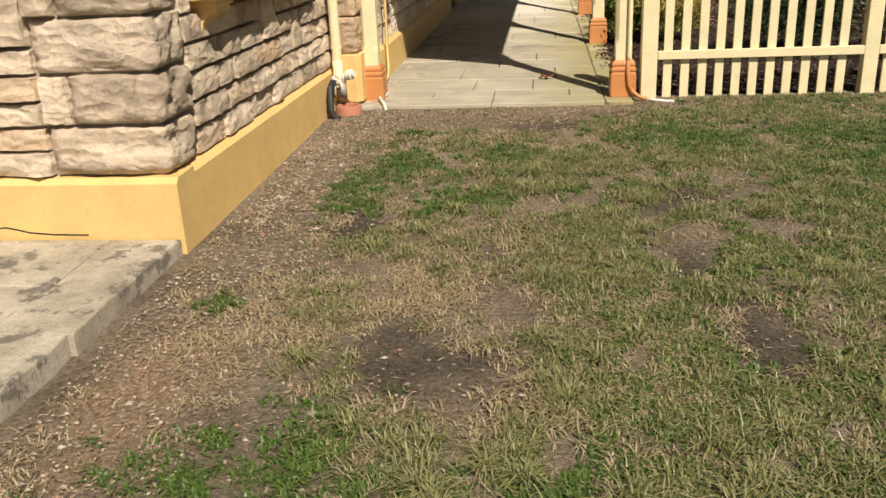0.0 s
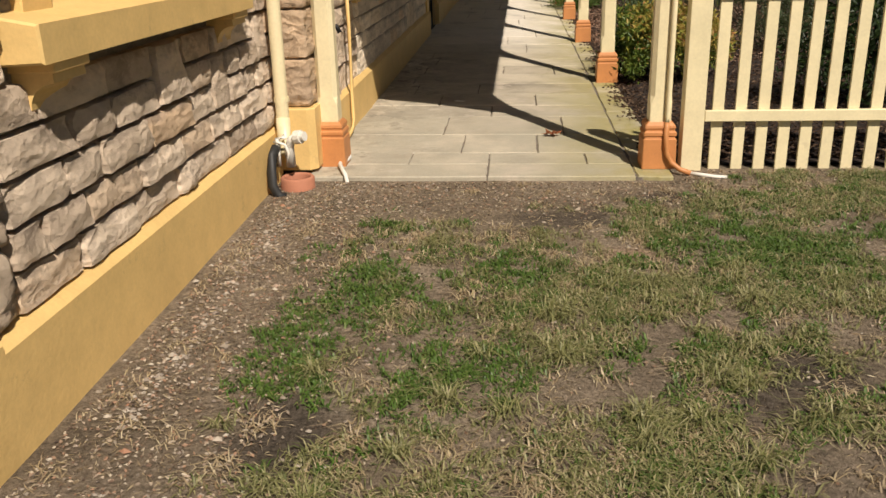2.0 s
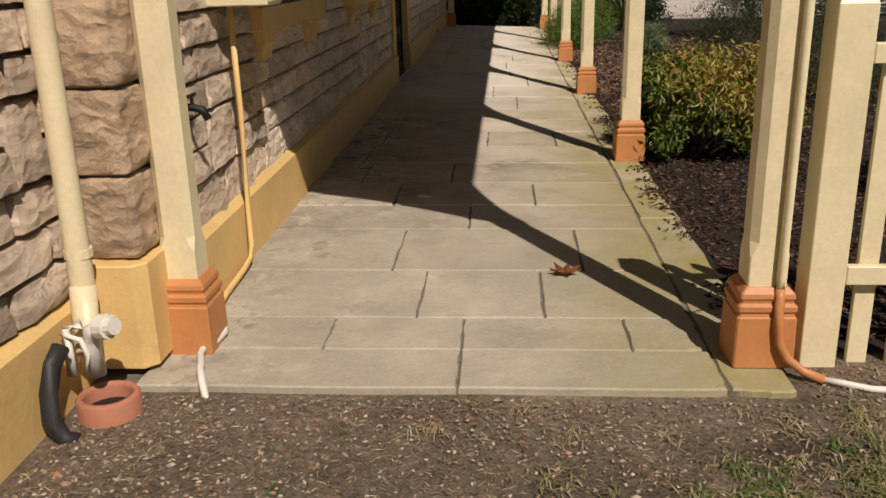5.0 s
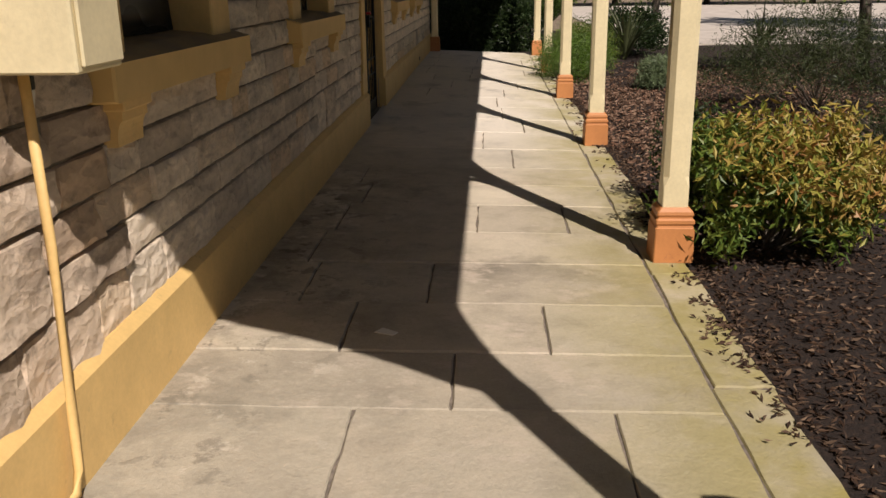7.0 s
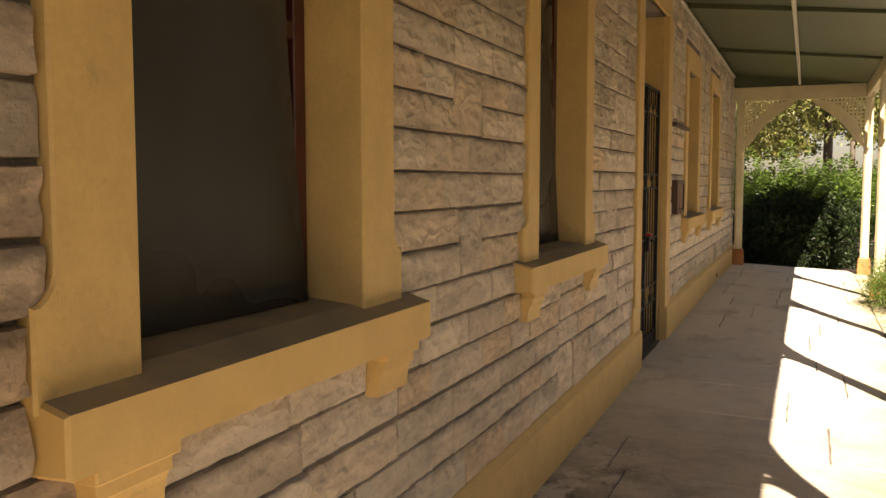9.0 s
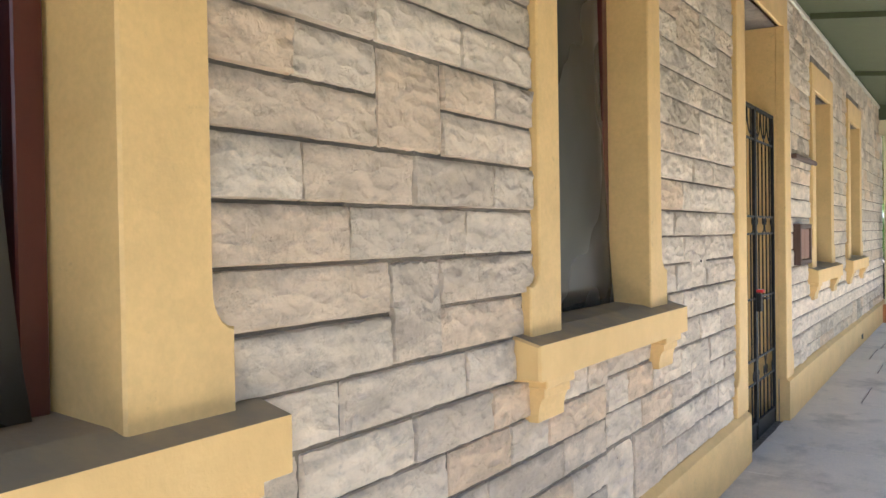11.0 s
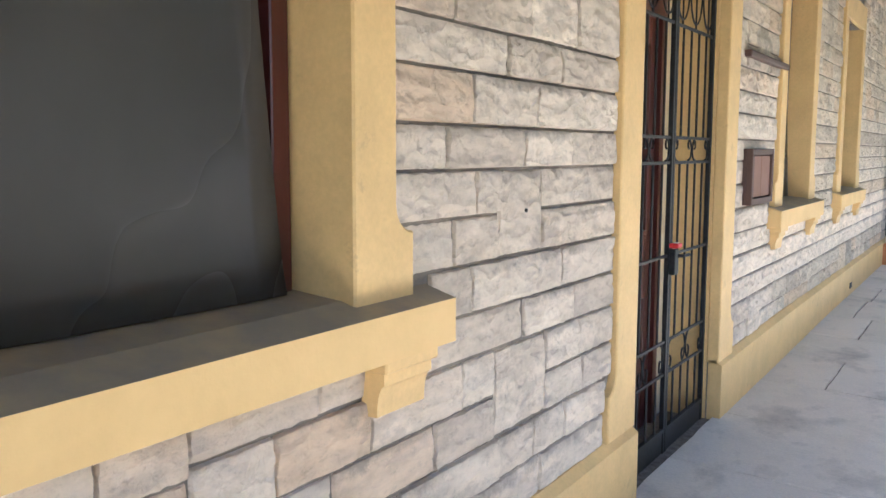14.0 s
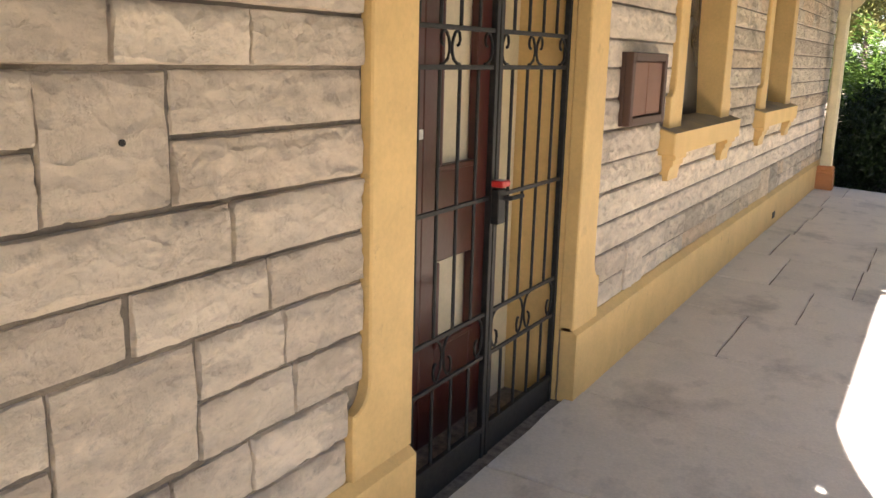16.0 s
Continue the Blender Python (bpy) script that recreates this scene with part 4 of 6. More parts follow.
part("end_cap", tube([(-1.512, 6.972, 0.435), (-1.488, 6.964, 0.44)], 0.030, 12), M_WHITE, wf)
part("strap", tube([(-1.69, 7.0, 0.395), (-1.66, 6.975, 0.40), (-1.615, 6.975, 0.385), (-1.60, 6.975, 0.33), (-1.61, 6.975, 0.27)], 0.009, 6), M_WHITE, wf, smooth=True)
part("branch", tube([(-1.67, 6.99, 0.25), (-1.665, 6.99, 0.42), (-1.62, 7.0, 0.43)], 0.018, 8), M_WHITE, wf, smooth=True)
ds = empty("clay_drain", (-1.58, 7.0, 0.1), "broken red clay drain pipe socket in the ground", "drain pipe")
bm = bmesh.new()
ro, ri = 0.105, 0.08
rows = []
for z, r in ((0.05, ro), (0.175, ro), (0.185, ro - 0.008), (0.185, ri + 0.004), (0.17, ri), (0.07, ri)):
    rows.append([bm.verts.new((-1.56 + r * math.cos(t), 6.99 + r * math.sin(t), z)) for t in [2 * math.pi * k / 20 for k in range(20)]])
for a, b in zip(rows, rows[1:]):
    for k in range(20):
        bm.faces.new((a[k], a[(k + 1) % 20], b[(k + 1) % 20], b[k]))
part("socket", bm, M_CLAY, ds, smooth=True)
part("grate", tube([(-1.56, 6.99, 0.10), (-1.56, 6.99, 0.13)], 0.08, 16), M_IRON, ds)
M_RUBBER = paint("black_rubber", (0.02, 0.02, 0.02), 0.6)
thing("black_hose", tube([(-1.66, 6.93, 0.38), (-1.67, 6.88, 0.34), (-1.675, 6.84, 0.26), (-1.67, 6.82, 0.17), (-1.64, 6.82, 0.11), (-1.60, 6.83, 0.095)], 0.03, 8), M_RUBBER, "short black rubber hose hanging at the drain", "hose", smooth=True)
gh = empty("orange_hose", (0.66, 7.28, 0.2), "terracotta painted conduit curving round the post base", "hose")
part("pipe", tube([(0.71, 7.322, 0.43), (0.708, 7.312, 0.40), (0.706, 7.300, 0.37), (0.706, 7.296, 0.30), (0.715, 7.292, 0.24), (0.745, 7.285, 0.185), (0.80, 7.265, 0.145), (0.86, 7.235, 0.13)], 0.0165, 10), M_TERRA, gh, smooth=True)
part("riser", tube([(0.71, 7.322, 0.432), (0.711, 7.327, 0.47), (0.712, 7.327, 1.8), (0.712, 7.327, 3.16)], 0.0155, 10), M_CREAM, gh, "cream painted conduit up the post", smooth=True)
part("white_end", tube([(0.858, 7.236, 0.13), (0.92, 7.22, 0.125), (1.0, 7.19, 0.12), (1.07, 7.19, 0.116)], 0.012, 8), M_WHITE, gh, smooth=True)

part("paper_tag", prism([(8.485, 1.37), (8.515, 1.37), (8.52, 1.30), (8.50, 1.25), (8.485, 1.31)], "x", -1.492, -1.488), M_WHITE, mb, "torn white tag hanging below the box")
part("latch", box(-1.48, -1.46, 8.455, 8.475, 1.315, 1.369, 0.003), M_IRON, mb)

# ---- notice box, slot and vent on the wall past the door ----
nb = empty("notice_case", (-1.5, 17.12, 1.57), "small brown timber notice case on the wall", "notice case")
part("back", box(-1.545, -1.515, 16.80, 17.37, 1.41, 1.755, 0.004), M_WOOD, nb)
for a, b, c, d in ((16.80, 16.845, 1.41, 1.755), (17.325, 17.37, 1.41, 1.755), (16.845, 17.325, 1.41, 1.45), (16.845, 17.325, 1.715, 1.755)):
    part("frame", box(-1.515, -1.478, a, b, c, d, 0.004), M_WOOD, nb)
for a, b in ((16.849, 17.082), (17.088, 17.321)):
    part("case_door", box(-1.512, -1.492, a, b, 1.454, 1.711, 0.004), M_WOOD_PALE, nb, "worn reddish brown timber door")
thing("wall_slot", box(-1.55, -1.49, 16.72, 17.80, 2.295, 2.335, 0.006), M_WOOD, "dark rusted iron strip set in the wall", "strip")
thing("plinth_vent", box(-1.492, -1.484, 21.3, 21.42, 0.30, 0.36, 0.002), M_IRON, "small dark vent in the plinth", "vent")

# ---- garden ----
def m_mulch(nt, s):
    p = place(nt)
    c = ramp(nt, noise_of(nt, p, 45, 6, 0.75), (0.3, (0.009, 0.005, 0.003)), (0.55, (0.026, 0.014, 0.009)), (0.78, (0.085, 0.048, 0.03)))
    nt.links.new(c, s.inputs["Base Color"])
    s.inputs["Roughness"].default_value = 0.95
    bump(nt, s, noise_of(nt, p, 38, 6, 0.7), 1.0, 0.03)


def m_drive(nt, s):
    p = place(nt)
    c = ramp(nt, noise_of(nt, p, 1.5, 6, 0.6), (0.3, (0.42, 0.37, 0.32)), (0.7, (0.58, 0.52, 0.46)))
    nt.links.new(c, s.inputs["Base Color"])
    s.inputs["Roughness"].default_value = 0.9


M_MULCH = mat("bark_mulch", m_mulch)
M_DRIVE = mat("pale_gravel", m_drive)
bm = bmesh.new()
mx = [0.745 + 0.35 * k for k in range(28)]
my = [7.5 + 0.5 * k for k in range(40)]
rows = [[bm.verts.new((x, y, 0.10 + 0.03 * noise.noise((x, y, 3)) + (0.02 if x > 1 else 0.0))) for x in mx] for y in my]
for a, b in zip(rows, rows[1:]):
    for k in range(len(mx) - 1):
        bm.faces.new((a[k], a[k + 1], b[k + 1], b[k]))
thing("ground_mulch", bm, M_MULCH, "dark bark mulch garden bed beside the verandah", "mulch bed", kind="structure", smooth=True)
bm = bmesh.new()
add_box(bm, 3.2, 60, 27.2, 60, 0.02, 0.13)
thing("road_drive", bm, M_DRIVE, "pale sunlit gravel driveway beyond the garden", "driveway", kind="structure")
bm = bmesh.new()
add_box(bm, -3, 3.19, 24.8, 34, 0.02, 0.10)
thing("ground_far_bed", bm, M_MULCH, "mulched bed past the end of the verandah", "mulch bed", kind="structure")


def leaves(centres, length, width, seed, droop=0.0, bias=None, narrow=0.0):
    """Small folded leaf blades at many centres: vertices and faces."""
    r = rng(seed)
    n = len(centres)
    d = r.normal(size=(n, 3))
    if bias is not None:
        d = d * 0.7 + bias
    d[:, 2] -= droop
    d /= np.linalg.norm(d, axis=1)[:, None] + 1e-9
    q = r.normal(size=(n, 3))
    s = np.cross(d, q)
    s /= np.linalg.norm(s, axis=1)[:, None] + 1e-9
    nn = np.cross(d, s)
    L = (length * r.uniform(0.6, 1.25, n))[:, None]
    W = (width * r.uniform(0.7, 1.2, n))[:, None]
    c = np.asarray(centres)
    v = np.stack([c - d * L / 2, c + s * W / 2 + nn * W * 0.15 - d * L * 0.05, c + d * L / 2 - nn * L * 0.12, c - s * W / 2 + nn * W * 0.15 - d * L * 0.05], 1).reshape(-1, 3)
    i = np.arange(n)[:, None] * 4
    return v.tolist(), (i + np.array([0, 1, 2, 3])).tolist()


def clumps(cx, cy, z0, rx, ry, h, count, per, spread, seed, fill=0.35, low=-0.25):
    """Leaf centres gathered in clumps over an uneven dome; also the clump centres."""
    r = rng(seed)
    pts, cc = [], []
    for _ in range(count):
        a, b = r.uniform(0, 2 * math.pi), math.asin(r.uniform(low, 1.0))
        k = (1.0 if r.uniform() > fill else r.uniform(0.35, 0.95)) * r.uniform(0.74, 1.14)
        c = np.array([cx + rx * k * math.cos(b) * math.cos(a), cy + ry * k * math.cos(b) * math.sin(a), z0 + h * (0.38 + 0.62 * k * math.sin(b))])
        c[2] = max(c[2], z0 + 0.04)
        cc.append(c)
        pts.append(c + r.normal(size=(per, 3)) * spread)
    p = np.concatenate(pts)
    p[:, 2] = np.maximum(p[:, 2], z0 + 0.01)
    return p, cc


def foliage(name, v, f, material, parent, label=""):
    ob = new(name, stuff_mesh(name, v, f, material))
    attach(ob, parent)
    return tagged(ob, label, kind="stuff")


def stems(parent, base, tips, r, material=None, limit=24):
    for t in tips[:limit]:
        b = Vector(base) + Vector((random.uniform(-0.06, 0.06), random.uniform(-0.06, 0.06), 0))
        e = Vector(t)
        m = b.lerp(e, 0.5) + Vector((random.uniform(-0.05, 0.05), random.uniform(-0.05, 0.05), 0.06))
        part("stem", tube([b, m, e], r, 5, r * 0.4), material or M_BARK, parent)


def bush(name, at, radii, h, count, per, leaf, mats, label, seed, spread=0.07, droop=0.1, group="garden shrubs", stem=0.008, low=-0.25, bias=None, fill=0.35):
    b = empty(name, at, label, "shrub", group)
    p, cc = clumps(at[0], at[1], at[2], radii[0], radii[1], h, count, per, spread, seed, fill, low)
    main, tip = mats
    # young leaves gather on the sunward top, so its sunlit yellow is coloured in too
    if tip:
        top = (p[:, 2] - at[2]) / h + 0.35 * (p[:, 0] - at[0]) / radii[0] - 0.25 * (p[:, 1] - at[1]) / radii[1] + rng(seed + 5).normal(size=len(p)) * 0.22
        sel = top > 0.72
        v, f = leaves(p[sel], leaf[0], leaf[1], seed + 2, droop)
        foliage("new_leaves", v, f, tip, b, "yellow and orange young leaves, also tinting the sunlit side")
        p = p[~sel]
    v, f = leaves(p, leaf[0], leaf[1], seed + 1, droop, bias)
    foliage("leaves", v, f, main, b)
    stems(b, at, cc, stem)
    return b


bush("nandina_bush", (1.30, 11.05, 0.10), (0.55, 0.58), 0.76, 130, 85, (0.066, 0.022), (M_NANDINA, M_TIP), "dense rounded green shrub with yellow and orange tips", 11, 0.055)
bush("dark_shrub", (1.02, 11.85, 0.10), (0.24, 0.45), 0.66, 60, 40, (0.045, 0.018), (M_DKLEAF, None), "small dark green shrub beside the verandah post", 12, 0.06)
bush("rosemary_bush", (3.35, 16.2, 0.10), (1.15, 1.0), 1.15, 330, 60, (0.07, 0.008), (M_ROSE, None), "large grey-green rosemary bush with upright sprigs", 13, 0.07, -0.6)
bush("rosemary_bush", (3.1, 13.2, 0.10), (0.55, 0.6), 0.5, 120, 50, (0.06, 0.008), (M_ROSE, None), "low grey-green rosemary bush in the mulch", 23, 0.07, -0.6)
bush("lavender_bush", (2.02, 18.5, 0.10), (0.24, 0.24), 0.45, 70, 70, (0.10, 0.010), (M_LAVENDER, None), "small tuft of pale green lavender", 14, 0.05, -1.2)
bush("green_shrub", (0.98, 20.0, 0.10), (0.48, 0.75), 0.62, 170, 60, (0.07, 0.010), (M_FERN, None), "feathery bright green shrub by the verandah posts", 15, 0.08, -0.4)
bush("green_shrub", (1.35, 21.9, 0.10), (0.55, 0.7), 0.75, 170, 50, (0.07, 0.012), (M_NANDINA, None), "feathery mid green shrub behind the posts", 16, 0.08, -0.3)
bush("dark_shrub", (2.55, 24.4, 0.10), (0.7, 0.9), 0.9, 140, 50, (0.09, 0.03), (M_DKLEAF, None), "dark green shrub at the edge of the driveway", 17, 0.1)
for i, (x, y) in enumerate(((2.7, 9.6), (3.9, 9.2), (5.2, 9.8))):
    bush("dark_shrub", (x, y, 0.10), (0.6, 0.5), 0.95, 110, 45, (0.07, 0.025), (M_DKLEAF if i != 1 else M_ROSE, None), "dark leafy shrub behind the picket fence", 30 + i, 0.09)


def strap_plant(at, count, length, seed, label):
    b = empty("flax_plant", at, label, "plant", "garden flax")
    r = rng(seed)
    for _ in range(count):
        a, lean = r.uniform(0, 2 * math.pi), r.uniform(0.15, 1.0)
        ln = length * r.uniform(0.7, 1.1)
        bm = bmesh.new()
        prev = None
        for k in range(7):
            t = k / 6
            rad = ln * lean * t * (0.45 + 0.4 * t)
            z = ln * (t - 0.55 * lean * t * t)
            w = 0.028 * (1 - t) ** 0.6 + 0.002
            c = Vector((at[0] + rad * math.cos(a), at[1] + rad * math.sin(a), at[2] + z))
            sd = Vector((-math.sin(a), math.cos(a), 0)) * w
            cur = (bm.verts.new(c - sd), bm.verts.new(c + Vector((0, 0, -w * 0.5))), bm.verts.new(c + sd))
            if prev:
                bm.faces.new((prev[0], prev[1], cur[1], cur[0]))
                bm.faces.new((prev[1], prev[2], cur[2], cur[1]))
            prev = cur
        part("strap_leaf", bm, M_FLAX, b)
    return b


strap_plant((2.3, 23.3, 0.10), 34, 1.5, 41, "tall dark green flax plant with arching strap leaves")
strap_plant((4.6, 22.5, 0.10), 26, 1.2, 42, "flax plant with drooping brown-green leaves")


def frond_bush(at, count, length, seed, label):
    """Arching fern-like sprays made of many short leaflets."""
    b = empty("fern_bush", at, label, "shrub", "end bushes")
    r = rng(seed)
    cs, dirs = [], []
    for _ in range(count):
        a, lean = r.uniform(0, 2 * math.pi), r.uniform(0.2, 1.0)
        ln = length * r.uniform(0.7, 1.15)
        for k in range(26):
            t = 0.25 + 0.75 * k / 25
            rad = ln * lean * t * 0.8
            z = ln * (t * 1.0 - 0.45 * lean * t * t)
            c = np.array([at[0] + rad * math.cos(a), at[1] + rad * math.sin(a), at[2] + z])
            for sg in (-1, 1):
                w = 0.17 * (1 - abs(2 * t - 1.15) * 0.7)
                d = np.array([-math.sin(a) * sg + 0.7 * math.cos(a), math.cos(a) * sg + 0.7 * math.sin(a), 0.15])
                for q in (0.35, 0.8):
                    cs.append(c + d * w * q + r.normal(size=3) * 0.012)
                    dirs.append(d)
    v, f = leaves(np.array(cs), 0.12, 0.028, seed, 0.0, np.array(dirs) * 2.5)
    foliage("fronds", v, f, M_FERN, b)
    return b


bush("dark_bush", (-0.45, 25.95, 0.10), (1.15, 0.9), 1.45, 430, 60, (0.09, 0.035), (M_DKLEAF, None), "large dark green bush past the verandah end", 51, 0.10, group="end bushes", stem=0.02, low=-0.65)
frond_bush((-0.7, 26.9, 0.2), 150, 2.35, 52, "sunlit bright green fern-like bush behind the dark one")
frond_bush((0.75, 27.3, 0.2), 120, 2.1, 53, "sunlit bright green fern-like bush near the driveway")


def tree(at, trunk, height, crown, count, per, leaf, material, label, seed, lean=0.0):
    b = empty("tree", at, label, "tree", "garden trees")
    top = (at[0] + lean, at[1], at[2] + height * 0.55)
    part("trunk", tube([at, (at[0] + lean * 0.4, at[1] + 0.05, at[2] + height * 0.3), top], trunk, 9, trunk * 0.6), M_BARK, b, smooth=True)
    p, cc = clumps(top[0], top[1], at[2] + height * 0.38, crown, crown, height * 0.62, count, per, 0.22, seed, 0.5, -0.5)
    for c in cc[:14]:
        m = Vector(top).lerp(Vector(c), 0.5) + Vector((0, 0, 0.15))
        part("limb", tube([top, m, c], trunk * 0.45, 6, trunk * 0.1), M_BARK, b)
    v, f = leaves(p, leaf[0], leaf[1], seed + 1, 0.4)
    foliage("crown", v, f, material, b)
    return b


tree((0.2, 32.5, 0.1), 0.16, 6.5, 2.8, 420, 60, (0.15, 0.06), M_TREE, "tall yellow-green tree behind the end bushes", 61)
tree((-3.2, 32.0, 0.1), 0.16, 6.0, 2.4, 260, 50, (0.15, 0.06), M_TREE, "leafy yellow-green tree by the far house corner", 62)
tree((3.3, 26.3, 0.1), 0.10, 4.6, 1.5, 220, 50, (0.14, 0.02), M_ROSE, "weeping grey-green tree at the garden edge", 63, 0.3)
tree((5.2, 19.5, 0.1), 0.10, 4.2, 1.6, 220, 50, (0.12, 0.022), M_ROSE, "fine-leaved grey-green tree in the mulch bed", 64, -0.2)
tree((8.5, 15.0, 0.1), 0.14, 6.0, 2.4, 260, 50, (0.14, 0.05), M_DKLEAF, "dark leafy tree at the side of the garden", 65)
for i, (x, y) in enumerate(((7.5, 62.5), (13, 62), (19, 61), (26, 60), (2.0, 61), (-4, 60), (31, 52), (33, 44), (12.5, 34), (14, 24), (12, 12), (11, 6), (15, 17))):
    h = 6.5 + (i * 37 % 5) * 0.7
    tree((x, y, 0.05), 0.2, h, 3.4, 230, 36, (0.34, 0.16), M_TREE if i % 3 else M_DKLEAF, "large leafy tree in the distance", 70 + i)
hedge = empty("hedge", (15, 58, 0.1), "long green hedge beyond the driveway", "hedge")
pp, _ = clumps(15, 60.5, 0.1, 24, 1.2, 2.2, 700, 30, 0.3, 91, 0.3, 0.0)
v, f = leaves(pp, 0.3, 0.16, 92)
foliage("leaves", v, f, M_NANDINA, hedge)

# bark chips over the mulch
r = rng(5)
n = 38000
cx = 0.80 + 4.2 * r.uniform(0, 1, n) ** 1.4
cy = 7.6 + 13.0 * r.uniform(0, 1, n) ** 1.3
cz = np.array([0.10 + 0.03 * noise.noise((x, y, 3)) + (0.02 if x > 1 else 0.0) for x, y in zip(cx, cy)]) + r.uniform(0.004, 0.022, n)
# some of it spills over the kerb in drifts
k = 0
while k < 1500:
    x, y = 0.775 - abs(r.normal()) * 0.075, r.uniform(7.6, 20.0)
    if noise.noise((y * 1.6, 4, 2)) + 0.6 * noise.noise((y * 6, 1, 1)) > r.uniform(-0.2, 0.7):
        cx[k], cy[k], cz[k] = x, y, floor_z(x, y) + r.uniform(0.002, 0.010)
        k += 1
v, f = leaves(np.stack([cx, cy, cz], 1), 0.042, 0.015, 6, 0.0, np.stack([r.normal(size=n), r.normal(size=n), 0.1 * r.normal(size=n)], 1) * 3)
tagged(new("bark_chips", stuff_mesh("bark_chips", v, f, M_BARKCHIP)), "loose brown bark chips and dry leaf litter on the bed", "bark chips", kind="stuff")

# paler dry leaf litter over the far part of the bed
n = 22000
lx = 0.85 + 5.0 * r.uniform(0, 1, n) ** 1.2
ly = 11.8 + 10.5 * r.uniform(0, 1, n)
keep = np.array([noise.noise((x * 0.9, y * 0.9, 6)) + 0.5 * noise.noise((x * 3, y * 3, 1)) + min((y - 11.8) * 0.35, 0.5) for x, y in zip(lx, ly)]) > r.uniform(-0.15, 0.55, n)
lx, ly = lx[keep], ly[keep]
lz = np.array([0.10 + 0.03 * noise.noise((x, y, 3)) + (0.02 if x > 1 else 0.0) for x, y in zip(lx, ly)]) + r.uniform(0.012, 0.03, len(lx))
v, f = leaves(np.stack([lx, ly, lz], 1), 0.055, 0.024, 16, 0.0, np.stack([r.normal(size=len(lx)), r.normal(size=len(lx)), 0.12 * r.normal(size=len(lx))], 1) * 3)
tagged(new("bed_litter", stuff_mesh("bed_litter", v, f, M_BEDLEAF)), "dry reddish brown leaf litter on the garden bed", "litter", kind="stuff")

# dead leaf on the flags
dl = bmesh.new()
ang = [2 * math.pi * k / 14 for k in range(14)]
c = dl.verts.new((0.045, 8.275, 0.165))
rim = [dl.verts.new((0.045 + (0.085 if k % 2 else 0.045) * math.cos(a), 8.275 + (0.07 if k % 2 else 0.035) * math.sin(a), 0.152 + 0.028 * (k % 2) * abs(math.sin(2 * a)) + 0.006)) for k, a in enumerate(ang)]
for k in range(14):
    dl.faces.new((c, rim[k], rim[(k + 1) % 14]))
bmesh.ops.solidify(dl, geom=dl.faces[:], thickness=0.003)
thing("dead_leaf", dl, M_DEADLEAF, "curled orange-brown dead leaf lying on the flagstones", "leaf")

M_PAPER = paint("paper_scrap", (0.75, 0.72, 0.66), 0.7)
pp2 = bmesh.new()
add_prism(pp2, [(-0.78, 9.66), (-0.70, 9.63), (-0.68, 9.66), (-0.75, 9.71)], "z", floor_z(-0.73, 9.66) + 0.001, floor_z(-0.73, 9.66) + 0.006)
thing("paper_scrap", pp2, M_PAPER, "small white paper scrap on the flagstones", "paper")

# ---- stone blocks ----
def block_variants(depth, rough, seed, count=14, hang=False):
    """Rock-faced blocks of unit length and height: x along the wall, z up, the face bulging towards -y."""
    out = []
    us = [0, 0.014, 0.18, 0.38, 0.6, 0.82, 0.986, 1]
    vs = [0, 0.04, 0.3, 0.55, 0.78, 0.96, 1]
    for k in range(count):
        bm = bmesh.new()
        o = seed + 13.7 * k
        rows = []
        for v in vs:
            row = []
            for u in us:
                edge = u in (0, 1) or v in (0, 1)
                ring1 = not edge and (u in (0.014, 0.986) or v in (0.04, 0.96))
                d = 0.0 if edge else ((0.86 if hang else 0.66) if ring1 else 1.0) * depth * (1.0 if not hang else 1.14 - 0.3 * v)
                d += 0 if edge else rough * (noise.noise((u * 3.3 + o, v * 1.8, o)) * 1.1 + noise.noise((u * 8 + o, v * 4, 3 + o)) * 0.6)
                du = 0.010 * noise.noise((v * 5 + o, 9, u)) if u in (0.014, 0.986) else 0
                dv = 0.045 * noise.noise((u * 5 + o, 2, v)) if v in (0.04, 0.96) else 0
                row.append(bm.verts.new((u + du, -max(d, 0.0), v + dv)))
            rows.append(row)
        for a, b in zip(rows, rows[1:]):
            for i in range(len(us) - 1):
                bm.faces.new((a[i], a[i + 1], b[i + 1], b[i]))
        for e in bm.edges:
            if all(v.co.y > -1e-6 for v in e.verts) or sum(v.co.x < 0.03 or v.co.x > 0.97 or v.co.z < 0.08 or v.co.z > 0.92 for v in e.verts) == 2:
                e.smooth = False
        me = bpy.data.meshes.new("block")
        bm.to_mesh(me)
        bm.free()
        out.append(me)
    return out


